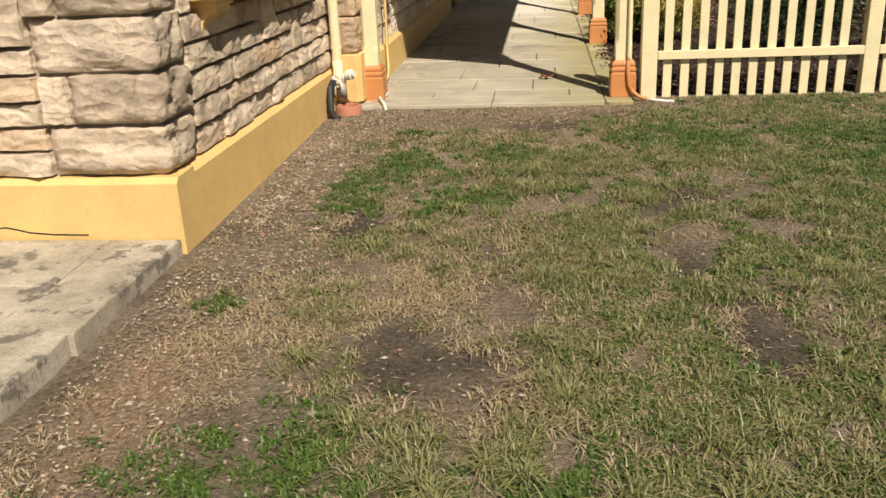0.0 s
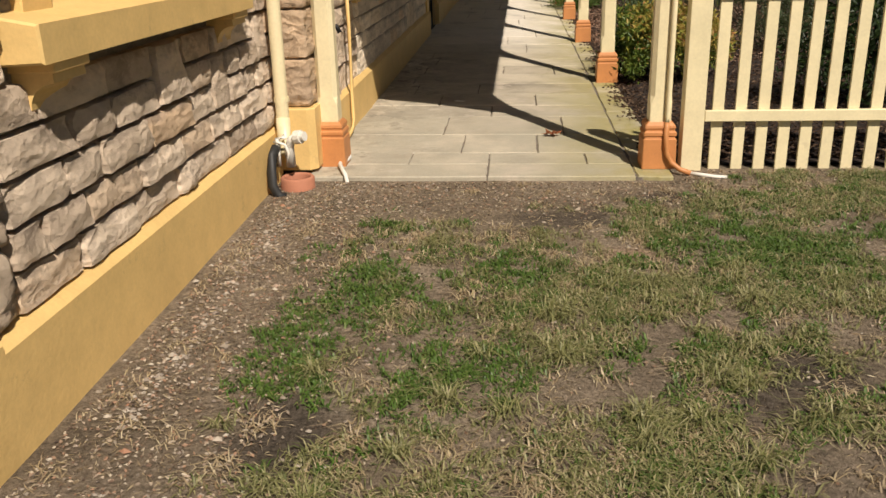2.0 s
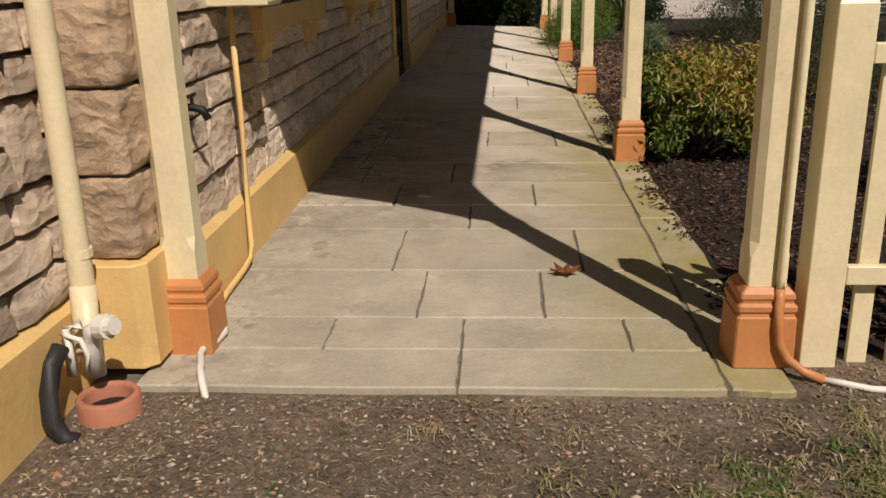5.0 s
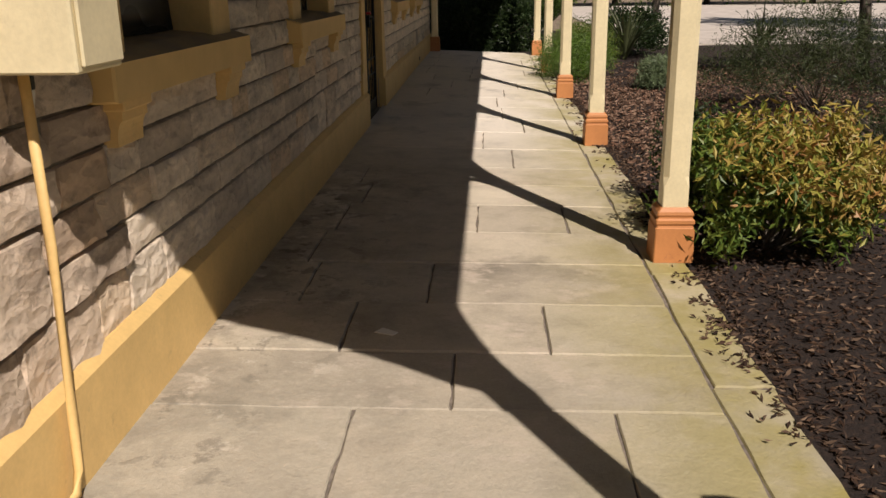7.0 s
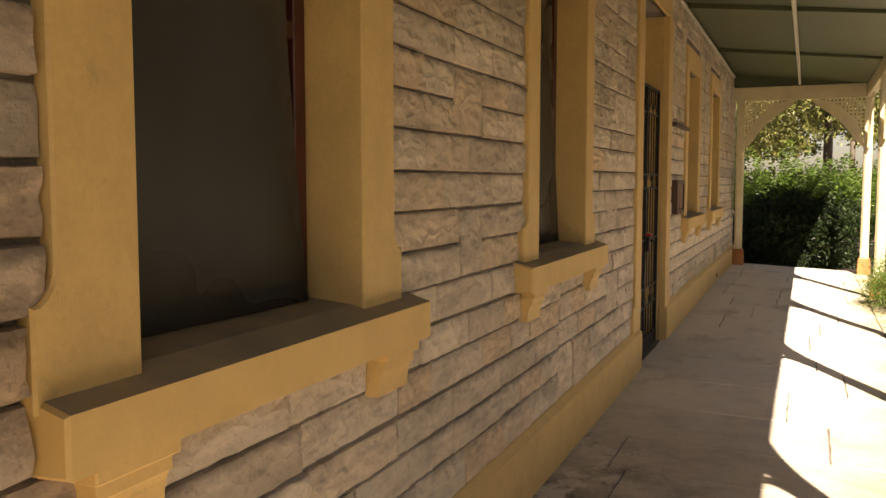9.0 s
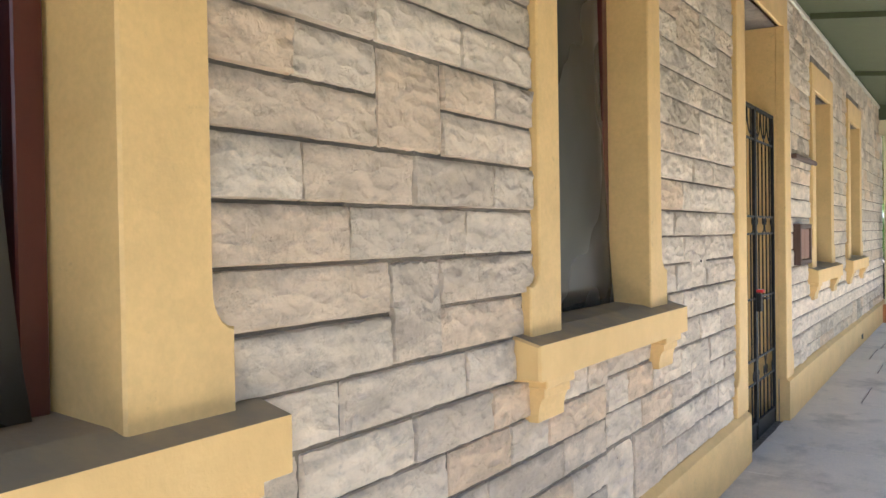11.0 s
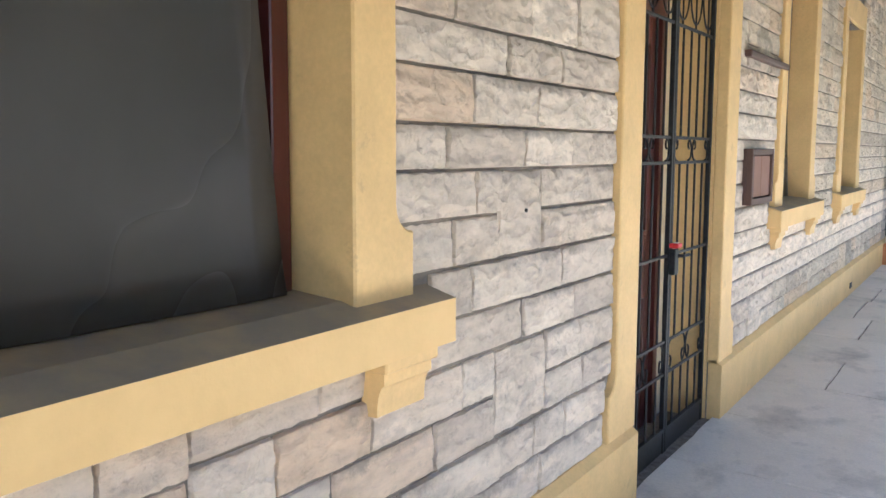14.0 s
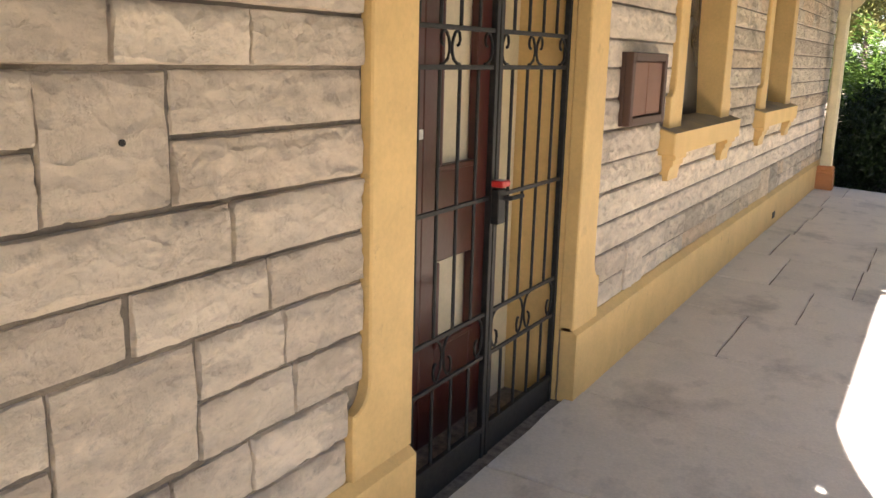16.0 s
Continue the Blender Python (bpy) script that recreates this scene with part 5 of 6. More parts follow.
def ledge_blocks(depth, seed, count=20):
    """Quarry-faced blocks of unit size: a nearly flat face that breaks back in scalloped ledges under the upper margin."""
    out = []
    us = [0, 0.012] + [0.05 + 0.9 * k / 17 for k in range(18)] + [0.988, 1]
    vs = [0, 0.035, 0.15, 0.3, 0.45, 0.56, 0.63, 0.69, 0.75, 0.81, 0.87, 0.92, 0.965, 1]
    r = random.Random(int(seed))
    for k in range(count):
        bm = bmesh.new()
        o = seed + 11.3 * k
        line = r.choice((0.62, 0.72, 0.80, 0.86, 0.95))
        amp = r.uniform(0.10, 0.30)
        tilt = r.uniform(-0.05, 0.10)
        rows = []
        for v in vs:
            row = []
            for u in us:
                edge = u in (0, 1) or v in (0, 1)
                ring1 = u in (0.012, 0.988) or v in (0.035, 0.965)
                brk = line + amp * (abs(noise.noise((u * 3.2 + o, o, 1))) * 1.6 - 0.35 + 0.35 * noise.noise((u * 11 + o, 3, o)))
                back = min(max((v - brk) / 0.07, 0), 1)
                d = depth * (1 - 0.20 * back + tilt * (v - 0.5)) + 0.006 * noise.noise((u * 4 + o, v * 2, o)) + 0.004 * noise.noise((u * 13 + o, v * 5 + o, 4)) + 0.005 * abs(noise.noise((u * 7, v * 9 + o, o)))
                if ring1:
                    d *= 0.9
                if edge:
                    d = 0
                du = 0.008 * noise.noise((v * 5 + o, 9, u)) if u in (0.012, 0.988) else 0
                dv = 0.03 * noise.noise((u * 9 + o, 2, v)) if v in (0.035, 0.965) else 0
                row.append(bm.verts.new((u + du, -max(d, 0.0), v + dv)))
            rows.append(row)
        for a, b in zip(rows, rows[1:]):
            for i in range(len(us) - 1):
                bm.faces.new((a[i], a[i + 1], b[i + 1], b[i]))
        for e in bm.edges:
            if sum(v.co.x < 0.025 or v.co.x > 0.975 or v.co.z < 0.07 or v.co.z > 0.93 for v in e.verts) == 2:
                e.smooth = False
        me = bpy.data.meshes.new("block")
        bm.to_mesh(me)
        bm.free()
        out.append(me)
    return out


def lay_courses(s0, s1, courses, voids, mean, seed, jump=0.10, joints=None, tall=()):
    """Blocks (s, length, z, height) in courses from s0 to s1, leaving the voids (s0, s1, z0, z1) free; some span two courses.
    joints: upright joints of a course by its number; tall: blocks (s0, s1, course, course above) that rise through several."""
    r = random.Random(seed)
    joints = joints or {}
    taken = list(voids)
    out = []
    for a, b, i, k in tall:
        taken.append((a, b, courses[i], courses[k]))
        out.append((a, b - a, courses[i], courses[k] - courses[i]))
    for i, (z0, z1) in enumerate(zip(courses, courses[1:])):
        free = [(s0, s1)]
        for a, b, c, d in taken:
            if min(z1, d) - max(z0, c) > 0.048:
                free = [(p, q) for lo, hi in free for p, q in ((lo, min(hi, a)), (max(lo, b), hi)) if q - p > 0.03]
        for lo, hi in free:
            if i in joints:
                cuts = [lo] + [c for c in joints[i] if lo + 0.06 < c < hi - 0.06] + [hi]
                out += [(p, q - p, z0, z1 - z0) for p, q in zip(cuts, cuts[1:])]
                continue
            s = lo
            while s < hi - 1e-6:
                ln = mean * r.uniform(0.55, 1.5)
                if hi - s - ln < 0.45 * mean:
                    ln = hi - s if hi - s < 1.5 * mean else (hi - s) / 2
                top = z1
                if i + 2 < len(courses) and i + 1 not in joints and r.random() < jump and ln < 1.1 * mean:
                    ok = all(not (min(courses[i + 2], d) - max(z1, c) > 0.0 and min(s + ln, b) - max(s, a) > 0) for a, b, c, d in taken)
                    if ok:
                        top = courses[i + 2]
                        taken.append((s, s + ln, z1, top))
                out.append((s, ln, z0, top - z0))
                s += ln
    return out


def set_blocks(parent, blocks, meshes, material, base, turn, gap, near, joined_material, seed, flat=False):
    """Near blocks become parts; the rest is joined into one part."""
    r = random.Random(seed)
    for me in meshes:
        if not me.materials:
            me.materials.append(material)
            me.shade_smooth()
    vs, fs = [], []
    for s, ln, z, h in blocks:
        me = r.choice(meshes)
        flip = r.random() < 0.5 and not flat
        m = base @ Matrix.Translation((s + gap / 2, -r.uniform(0, 0.006), z + gap / 2)) @ Matrix.Diagonal((ln - gap, r.uniform(0.7, 1.25) if flat else r.uniform(0.8, 1.25), h - gap, 1))
        if flip:
            m = m @ Matrix.Translation((0.5, 0, 0.5)) @ Matrix.Rotation(math.pi, 4, "Y") @ Matrix.Translation((-0.5, 0, -0.5))
        if near(s, z):
            ob = new("stone_block", me)
            ob.matrix_basis = m
            ob.parent = parent
            ob.matrix_parent_inverse = parent.matrix_basis.inverted()
        else:
            o = len(vs)
            vs += [tuple(m @ v.co) for v in me.vertices]
            fs += [tuple(o + k for k in p.vertices) for p in me.polygons]
    if vs:
        me = stuff_mesh("stone_blocks", vs, fs, joined_material)
        me.shade_smooth()
        ob = new("stone_blocks", me)
        attach(ob, parent)
        tagged(ob, kind="stuff")


def window_voids(y0, w, up=0.175, low=0.25, sill=None):
    s0, s1 = sill or (y0 - low - 0.085, y0 + w + low + 0.085)
    return [(s0, s1, 1.205, 1.36), (y0 - low, y0 + w + low, 1.36, 1.52), (y0 - up, y0 + w + up, 1.56, WIN_Z1 + 0.24)]


# faces turned to +x: local x runs along y, local -y points to +x
FACE_X = Matrix(((0, -1, 0, 0), (1, 0, 0, 0), (0, 0, 1, 0), (0, 0, 0, 1)))
COURSES = [0.455, 0.665, 0.80, 0.94, 1.08, 1.217, 1.36, 1.50, 1.64, 1.78, 1.925, 2.06, 2.195, 2.335, 2.475, 2.61, 2.75, 2.89, 3.03, 3.17, 3.31, 3.45, 3.60]
# past the second window the courses run at other heights
COURSES_FAR = [0.455, 0.665, 0.81, 0.955, 1.106, 1.245, 1.395, 1.54, 1.68, 1.81, 1.965, 2.10, 2.24, 2.38, 2.52, 2.66, 2.79, 2.92, 3.06, 3.19, 3.33, 3.46, 3.60]
voids = [q for y, w, e, k in zip(WINDOWS, WIDTHS, SILLS, JAMBS) for q in window_voids(y, w, *k, sill=e)]
voids += [(DOOR_Y0 - 0.305, DOOR_Y1 + 0.305, 0.0, 0.80), (DOOR_Y0 - 0.23, DOOR_Y1 + 0.23, 0.80, DOOR_Z1 + 0.26)]
mild = ledge_blocks(0.022, 1.0, 22)
JOINTS = {4: [8.1, 8.62, 9.2, 9.75, 10.2, 10.62, 11.08, 11.52, 11.9, 12.3], 5: [7.95, 8.45, 10.77, 11.37], 6: [8.2, 8.7], 7: [8.35], 8: [8.0, 8.62, 10.81, 11.38], 9: [8.3, 8.8, 10.64, 11.10, 11.55], 10: [8.1], 11: [8.5, 10.62, 11.56]}
JOINTS_FAR = {2: [12.95, 13.40, 14.44], 3: [12.75, 13.10, 13.555, 14.4], 4: [12.9, 13.945, 14.35], 5: [13.60, 14.23], 6: [13.5], 7: [13.62], 8: [13.46, 13.93, 14.3], 9: [13.60, 14.02], 10: [13.82, 14.2]}
near_wall = lay_courses(7.62, 12.51, COURSES, voids, 0.42, 3, 0.2, JOINTS, [(10.94, 11.25, 10, 12), (10.985, 11.22, 6, 8)])
far_wall = lay_courses(12.51, 24.9, COURSES_FAR, voids, 0.42, 4, 0.2, JOINTS_FAR, [(13.765, 14.065, 6, 8), (13.75, 14.115, 2, 4)])
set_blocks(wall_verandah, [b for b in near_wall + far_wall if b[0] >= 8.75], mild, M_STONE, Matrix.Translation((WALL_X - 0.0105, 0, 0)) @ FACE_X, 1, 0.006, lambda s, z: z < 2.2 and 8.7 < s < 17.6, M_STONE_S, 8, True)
rugged = block_variants(0.034, 0.020, 30.0, 14, True)
set_blocks(wall_verandah, [b for b in near_wall if b[0] < 8.75], rugged, M_STONE_W, Matrix.Translation((WALL_X - 0.010, 0, 0)) @ FACE_X, 1, 0.009, lambda s, z: z < 2.2, M_STONE_S, 18, True)

wild = block_variants(0.052, 0.017, 50.0, 20, True)
wv = [(4.44, 6.62, 1.205, 1.36)] + [(y - 0.19, y + WING_W + 0.19, 1.36, 1.56) for y in WING_WINS] + [(y - 0.13, y + WING_W + 0.13, 1.56, 3.3) for y in WING_WINS]
WING_C = [0.455, 0.60, 0.735, 0.88, 1.02, 1.16, 1.29, 1.43, 1.58, 1.72, 1.87, 2.02, 2.17, 2.32, 2.47, 2.62, 2.77, 2.92, 3.07, 3.3]
set_blocks(wall_wing, lay_courses(WING_Y + 0.34, 7.42, WING_C, wv, 0.36, 5, 0.14), wild, M_STONE_W, Matrix.Translation((WING_X - 0.004, 0, 0)) @ FACE_X, 1, 0.014, lambda s, z: z < 2.2, M_STONE_S, 9, True)

# big corner quoins and the front wall
FACE_Y = Matrix.Identity(4)
big = block_variants(0.055, 0.030, 90.0, 14, True)
QC = [0.455, 0.70, 0.945, 1.20, 1.44, 1.68, 1.92, 2.2, 2.5, 2.8]
set_blocks(wall_front, lay_courses(-4.2, WING_X - 0.55, [0.455, 0.58, 0.70, 0.82, 0.945, 1.07, 1.20, 1.32, 1.44, 1.56, 1.68, 1.92, 2.2], [], 0.42, 15, 0.15), big, M_STONE_W, Matrix.Translation((0, WING_Y + 0.004, 0)) @ FACE_Y, 0, 0.012, lambda s, z: True, M_STONE_S, 10, True)


def quoin(parent, x0, y0, lx, ly, z0, z1, bulge, seed, material):
    """A corner stone that shows two rough faces: the outline runs along x, then round the corner along y."""
    bm = bmesh.new()
    us = [0, 0.02, 0.1, 0.2, 0.3, 0.4, 0.5, 0.6, 0.7, 0.8, 0.9, 0.96, 1.0]
    vs = [0, 0.03, 0.10, 0.18, 0.28, 0.4, 0.52, 0.64, 0.76, 0.88, 0.97, 1.0]
    rows = []
    for v in vs:
        row = []
        for side in (0, 1):
            for k, u in enumerate(us):
                if side == 1 and k == 0:
                    continue
                end = (side == 0 and u == 0) or (side == 1 and u == 1.0)
                e = end or v in (0, 1)
                d = 0 if e else bulge * (0.65 if v in (0.03, 0.97) or (side == 0 and u == 0.02) else 1.0)
                # the face breaks in shallow ledges, deepest at the lower corner
                brk = noise.noise((u * 2.4 + side * 7, v * 2.2 + seed, seed)) + 0.5 * noise.noise((u * 6 + side * 5, v * 5 + seed, 2.0)) - 0.45 * max(0.0, abs(noise.noise((u * 4 + side * 3, v * 6 + seed, 7.0))) * 2.2 - 0.5)
                d += 0 if e else bulge * 0.8 * brk
                d = max(d, 0)
                cd = d * (0.7 if (side == 0 and u > 0.9) or (side == 1 and u < 0.1) else 1)
                if side == 0:
                    row.append(bm.verts.new((x0 - lx * (1 - u) + (cd if u == 1.0 else 0), y0 - cd, z0 + (z1 - z0) * v)))
                else:
                    row.append(bm.verts.new((x0 + d, y0 + ly * u, z0 + (z1 - z0) * v)))
        rows.append(row)
    for a, b in zip(rows, rows[1:]):
        for i in range(len(a) - 1):
            bm.faces.new((a[i], a[i + 1], b[i + 1], b[i]))
    for e in bm.edges:
        if all(abs(v.co.z - z0) < 0.04 * (z1 - z0) or abs(v.co.z - z1) < 0.04 * (z1 - z0) for v in e.verts):
            e.smooth = False
    part("quoin_stone", bm, material, parent, smooth=True)


for i, (a, b) in enumerate(zip(QC, QC[1:])):
    lx, ly = (0.54, 0.33) if i % 2 == 0 else (0.40, 0.33)
    quoin(wall_front, WING_X, WING_Y, lx, ly, a + 0.006, b - 0.006, 0.05, 4.0 * i + 1, M_STONE_W)
    if lx < 0.5:
        set_blocks(wall_front, [(WING_X - 0.55, 0.145, a, b - a)], big, M_STONE_W, Matrix.Translation((0, WING_Y + 0.004, 0)), 0, 0.012, lambda s, z: True, M_STONE_S, i)

# corner pier where the verandah wall begins
pier = thing("wall_pier", box(-1.72, WALL_X + 0.01, 7.30, 7.60, 0.1, 3.9), M_MORTAR, "corner pier of large dressed sandstone quoins", "wall", kind="structure")
for i in range(10):
    z = 0.555 + 0.30 * i
    quoin(pier, WALL_X + 0.012, 7.29, 0.19, 0.33 if i % 2 else 0.30, z + 0.004, z + 0.296, 0.026, 3.0 * i + 40, M_STONE_Q)

# old fixing holes in the wall
for y, z in ((13.945, 1.54), (13.89, 1.313), (17.29, 1.916), (11.14, 1.487)):
    thing("wall_plug", tube([(WALL_X, y, z), (WALL_X + 0.016, y, z)], 0.007, 8), M_DARK, "dark plugged fixing hole in the sandstone", "wall plug", "wall plugs")

# ---- flagstones ----
def slab(parent, x0, x1, y0, y1, zf, thick, r, material, name="flagstone", gap=0.0042, wear=0.0075):
    """A stone slab with slightly ragged, worn edges."""
    bm = bmesh.new()
    o = r.uniform(0, 50)
    n = 7
    cx, cy = (x0 + x1) / 2, (y0 + y1) / 2
    c = [(x0 + gap, y0 + gap), (x1 - gap, y0 + gap), (x1 - gap, y1 - gap), (x0 + gap, y1 - gap)]
    q = []
    for k in range(4):
        (ax, ay), (bx, by) = c[k], c[(k + 1) % 4]
        for i in range(n):
            t = i / n
            w = wear * (noise.noise((t * 4 + o, k * 3.1, o)) + 0.8 * noise.noise((t * 13 + o, k * 5.3, 2.0)) - 0.15)
            x, y = ax + (bx - ax) * t, ay + (by - ay) * t
            q.append((x + w, y + (1 if y < cy else -1) * abs(w) * 0.3) if k % 2 else (x, y + w))
    dz = r.uniform(-0.003, 0.003)

    def inset(p, k):
        return (p[0] + (k if p[0] < cx else -k), p[1] + (k if p[1] < cy else -k))
    lo = [bm.verts.new((x, y, zf(x, y) - thick)) for x, y in q]
    md = [bm.verts.new((x, y, zf(x, y) - 0.007 + dz)) for x, y in q]
    hi = [bm.verts.new((*inset(p, 0.005), zf(*inset(p, 0.005)) + dz)) for p in q]
    m = len(q)
    for a, b in ((lo, md), (md, hi)):
        for k in range(m):
            bm.faces.new((a[k], a[(k + 1) % m], b[(k + 1) % m], b[k]))
    bm.faces.new(hi)
    part(name, bm, material, parent)


ROWS_Y = [7.14, 7.45, 7.76, 8.33, 9.0, 9.48, 10.03, 10.62, 11.2, 11.85, 12.45, 13.05, 13.85, 14.72, 15.55, 16.45, 17.34, 18.2, 19.06, 20.0, 21.05, 22.0, 22.9, 23.8, 24.7]
CUTS = {0: [-0.40], 1: [-0.93, -0.40, 0.24], 2: [-0.60, -0.07], 3: [-0.77, 0.137], 4: [-0.43], 5: [-0.9, -0.05], 11: [-0.1], 12: [-0.35], 13: [0.05], 14: [-0.15], 15: [-0.2], 16: [-1.09, -0.1], 17: [-0.82, 0.1]}
fr = random.Random(21)
for i, (a, b) in enumerate(zip(ROWS_Y, ROWS_Y[1:])):
    cuts = CUTS.get(i) or sorted([-1.49 + 2.0 * (k + fr.uniform(0.3, 0.7)) / 3 for k in range(fr.choice((1, 2, 2, 3)))])
    xs = [-1.54] + cuts + [0.52]
    for p, q in zip(xs, xs[1:]):
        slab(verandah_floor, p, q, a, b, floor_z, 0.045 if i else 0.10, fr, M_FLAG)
y = 7.14
while y < 24.5:
    e = y + fr.uniform(0.8, 1.3)
    slab(verandah_floor, 0.525, 0.755, y, min(e, 24.7), lambda u, v: floor_z(u, v) - 0.003, 0.05, fr, M_FLAG, "kerb_stone", 0.006, 0.016)
    y = e


def porch_z(x, y):
    return 0.152


y = 3.868
while y > -2:
    e = y - fr.uniform(0.7, 1.5)
    slab(porch, -2.07, -1.725 - 0.03 * (3.9 - y) * 0.6, e, y, porch_z, 0.15, fr, M_WORN, "kerb_stone", 0.004, 0.016)
    y = e
y = 3.868
while y > 0:
    e = y - fr.uniform(0.5, 0.8)
    x = -2.07
    while x > -4.5:
        w = fr.uniform(0.55, 0.95)
        slab(porch, x - w, x, e, y, porch_z, 0.04, fr, M_WORN)
        x -= w
    y = e

# ---- grass and litter ----
def blades(pts, height, width, seed, lean=0.5):
    r = rng(seed)
    n = len(pts)
    a = r.uniform(0, 2 * math.pi, n)
    h = height * r.uniform(0.5, 1.3, n)
    k = lean * r.uniform(0.2, 1.6, n)
    d = np.stack([np.cos(a), np.sin(a), np.zeros(n)], 1)
    s = np.stack([-np.sin(a), np.cos(a), np.zeros(n)], 1) * (width * r.uniform(0.7, 1.3, n))[:, None]
    up = np.array([0, 0, 1.0])
    p = np.asarray(pts)
    m = p + d * (h * k * 0.35)[:, None] + up * (h * 0.6)[:, None]
    t = p + d * (h * k)[:, None] + up * (h * np.clip(1.0 - 0.35 * k, 0.15, 1))[:, None]
    v = np.stack([p - s, p + s, m + s * 0.7, m - s * 0.7, t], 1).reshape(-1, 3)
    i = np.arange(n) * 5
    f = [(q, q + 1, q + 2, q + 3) for q in i.tolist()] + [(q + 3, q + 2, q + 4) for q in i.tolist()]
    return v.tolist(), f


def scatter(n, seed, keep, tuft=0.0, lo=8, hi=22, x=(-1.7, 5.0), y=(0.6, 7.35)):
    r = rng(seed)
    out = []
    while len(out) < n:
        px = x[0] + (x[1] - x[0]) * r.uniform() ** 1.15
        py = y[0] + (y[1] - y[0]) * r.uniform() ** 1.1
        if r.uniform() < keep(px, py):
            for _ in range(r.integers(lo, hi) if tuft else 1):
                q, w = px + r.normal() * tuft, py + r.normal() * tuft
                if w > 7.10 and q < 0.8 or q < -1.66:
                    continue
                out.append((q, w, ground_z(q, w) - 0.004))
    return np.array(out)


def cover(x, y):
    """How much lawn stands at a place: none by the wall, in the soil patches and along the flags."""
    wide = 1.22 if y > 3.9 else 1.22 - 0.30 * min(3.9 - y, 0.9)
    wall = min(max((x + wide + 0.22 * noise.noise((y * 1.3, 5, 0)) + 0.12 * noise.noise((y * 5, x * 5, 3))) / 0.22, 0), 1)
    edge = min(max((6.45 - y + 0.75 * max(x + 0.15, 0) + 0.2 * noise.noise((x * 3, 2, 8))) / 0.5, 0.01), 1)
    thin = min(max((0.58 if x < 0 else 0.70) + 1.7 * noise.noise((x * 2.3, y * 2.3, 7)) + 1.1 * noise.noise((x * 7, y * 7, 2)), 0.02), 1)
    return wall * edge * thin * (1 - 0.97 * patch(SOIL, x, y)) * (1 - 0.9 * patch(CLAY, x, y))


def green(x, y):
    k = patch(LAWN, x, y)
    return max(cover(x, y), 0.75 * k * (1 - patch(SOIL, x, y))) * ((0.03 if x < 0.1 else 0.42) + 0.58 * k)


def olive(x, y):
    return cover(x, y) * (0.40 if x < 0 else 0.70) * (1 - 0.93 * patch(LAWN, x, y))


def straw(x, y):
    return (cover(x, y) * 0.6 + 0.05 * (1 - patch(SOIL, x, y)) + 0.9 * patch(HAY, x, y) * (1 - patch(SOIL, x, y))) * (1.0 - 0.95 * patch(LAWN, x, y))


for nm, n, seed, fn, h, w, ln, m, tf, lab in (
    ("green_grass", 175000, 101, green, 0.032, 0.0040, 1.3, M_GRASS, (0.022, 10, 34), "patches of fresh green lawn grass"),
    ("olive_grass", 150000, 102, olive, 0.040, 0.0030, 1.7, M_OLIVE, (0.026, 16, 50), "dull olive worn lawn grass"),
    ("dry_grass", 70000, 103, straw, 0.034, 0.0026, 2.1, M_STRAW, (0.030, 10, 40), "dry straw-coloured grass in the worn lawn"),
):
    v, f = blades(scatter(n, seed, fn, *tf), h, w, seed + 1, ln)
    tagged(new(nm, stuff_mesh(nm, v, f, m)), lab, "grass", kind="stuff")

# taller bleached tufts left by the mower
tp, tr = [], rng(140)
while len(tp) < 26000:
    x, y = -1.0 + 5.0 * tr.uniform() ** 1.2, 0.9 + 4.8 * tr.uniform() ** 1.4
    if tr.uniform() > cover(x, y) * (0.35 if x < -0.1 and y > 2.4 else 1.0) * (1 - 0.85 * patch(LAWN, x, y)):
        continue
    a = tr.normal(size=(tr.integers(35, 120), 2)) * tr.uniform(0.012, 0.03)
    tp += [(x + u, y + w, ground_z(x, y) - 0.004) for u, w in a if x + u > -1.3]
v, f = blades(np.array(tp), 0.075, 0.0024, 141, 1.35)
tagged(new("grass_tufts", stuff_mesh("grass_tufts", v, f, M_TUFT)), "bleached tufts standing out of the worn lawn", "grass", kind="stuff")

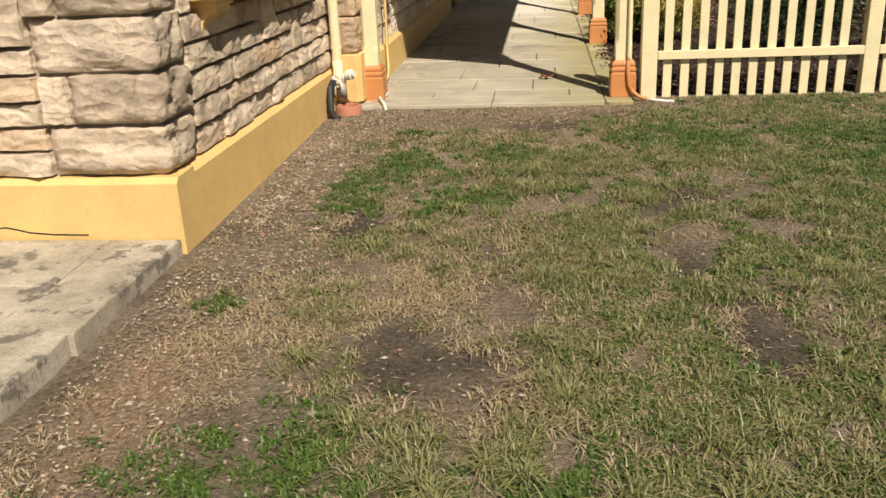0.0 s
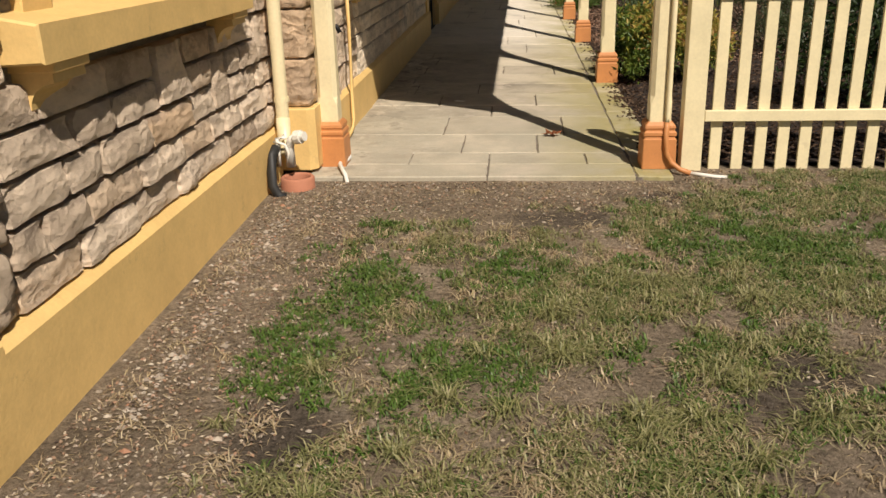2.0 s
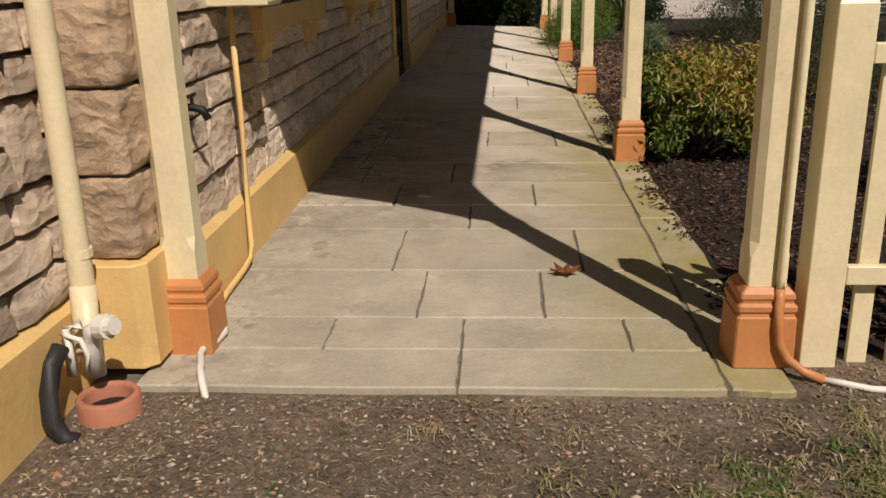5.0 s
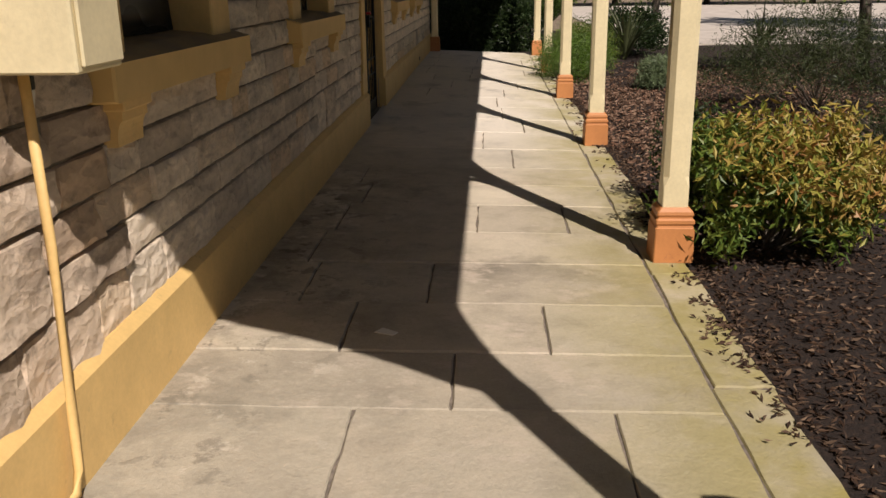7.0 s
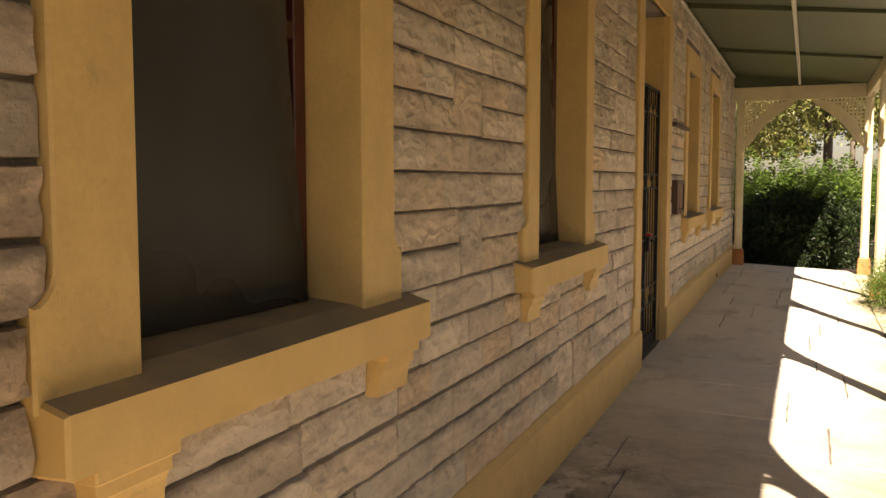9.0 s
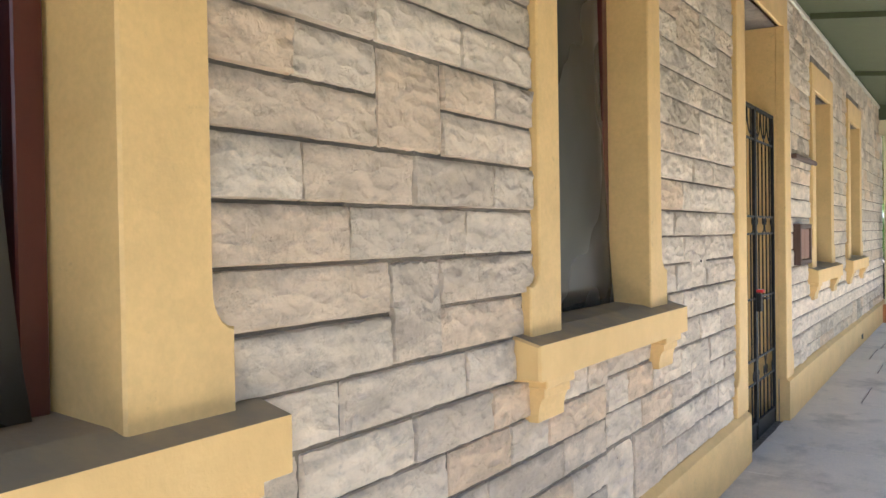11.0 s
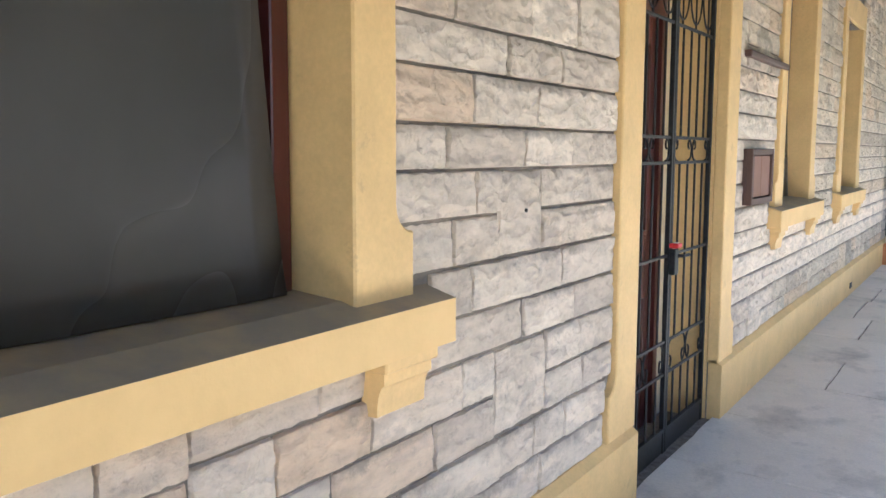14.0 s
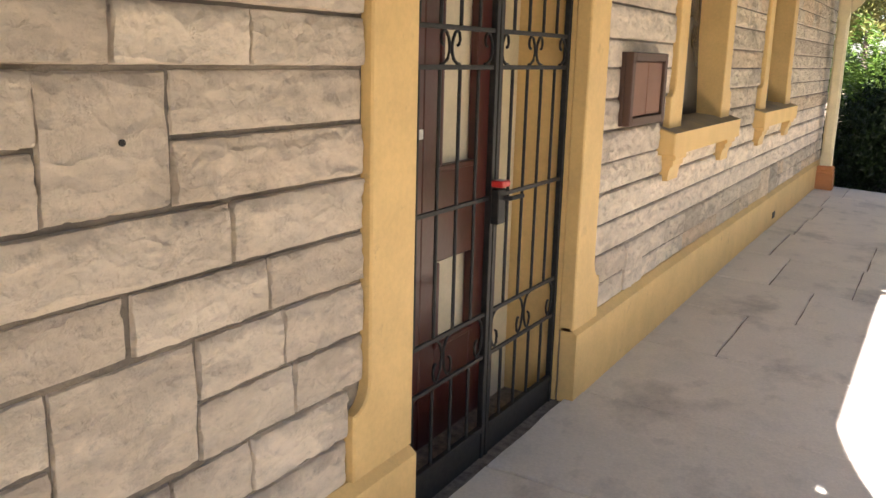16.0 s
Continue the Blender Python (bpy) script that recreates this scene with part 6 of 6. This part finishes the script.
# flat straw litter, pebbles and crumbs of mortar by the wall
r = rng(7)
pts = scatter(17000, 104, lambda x, y: 0.9 if x < -1.0 or y > 6.3 else 0.3)
pts[:, 2] += 0.010
v, f = leaves(pts, 0.036, 0.0038, 8, 0.0, np.stack([r.normal(size=len(pts)), r.normal(size=len(pts)), 0.08 * r.normal(size=len(pts))], 1) * 3)
tagged(new("straw_litter", stuff_mesh("straw_litter", v, f, M_STRAW)), "flat dry straw and clippings on bare earth", "litter", kind="stuff")
pts = scatter(24000, 114, lambda x, y: 0.95 if x < -1.0 or y > 6.5 else 0.14)
pts[:, 2] += 0.012
v, f = leaves(pts, 0.017, 0.011, 18, 0.0, np.stack([rng(3).normal(size=len(pts)), rng(4).normal(size=len(pts)), 0.1 * rng(5).normal(size=len(pts))], 1) * 3)
tagged(new("leaf_litter", stuff_mesh("leaf_litter", v, f, M_SCRAP)), "small brown leaf scraps scattered over the earth", "litter", kind="stuff")

pv, pf = [], []
pr = random.Random(31)
for k in range(1900):
    if k < 330:
        # a line of pale mortar crumbs below the wall
        y = pr.uniform(4.3, 6.7)
        x = -1.49 + pr.gauss(0.0, 0.035)
    else:
        x, y = pr.uniform(-1.68, 3.5) if k % 2 else pr.uniform(-1.68, -0.7), pr.uniform(0.8, 7.08)
    if x < -1.69:
        continue
    s = pr.uniform(0.004, 0.011) * (1.6 if pr.random() < 0.08 else 1)
    z = ground_z(x, y) + s * 0.3
    o = len(pv)
    a = pr.uniform(0, 6.28)
    for dx, dy, dz in ((1, 0, 0), (0, 1, 0.1), (-1, 0.2, 0), (0.1, -1, -0.1), (0.1, 0.1, 0.7), (0, 0, -0.6)):
        pv.append((x + s * (dx * math.cos(a) - dy * math.sin(a)) * 1.3, y + s * (dx * math.sin(a) + dy * math.cos(a)), z + s * dz))
    for t in ((0, 1, 4), (1, 2, 4), (2, 3, 4), (3, 0, 4), (1, 0, 5), (2, 1, 5), (3, 2, 5), (0, 3, 5)):
        pf.append(tuple(o + q for q in t))
tagged(new("pebbles", stuff_mesh("pebbles", pv, pf, M_PEBBLE)), "small pale stones and mortar crumbs by the wall", "pebbles", kind="stuff")
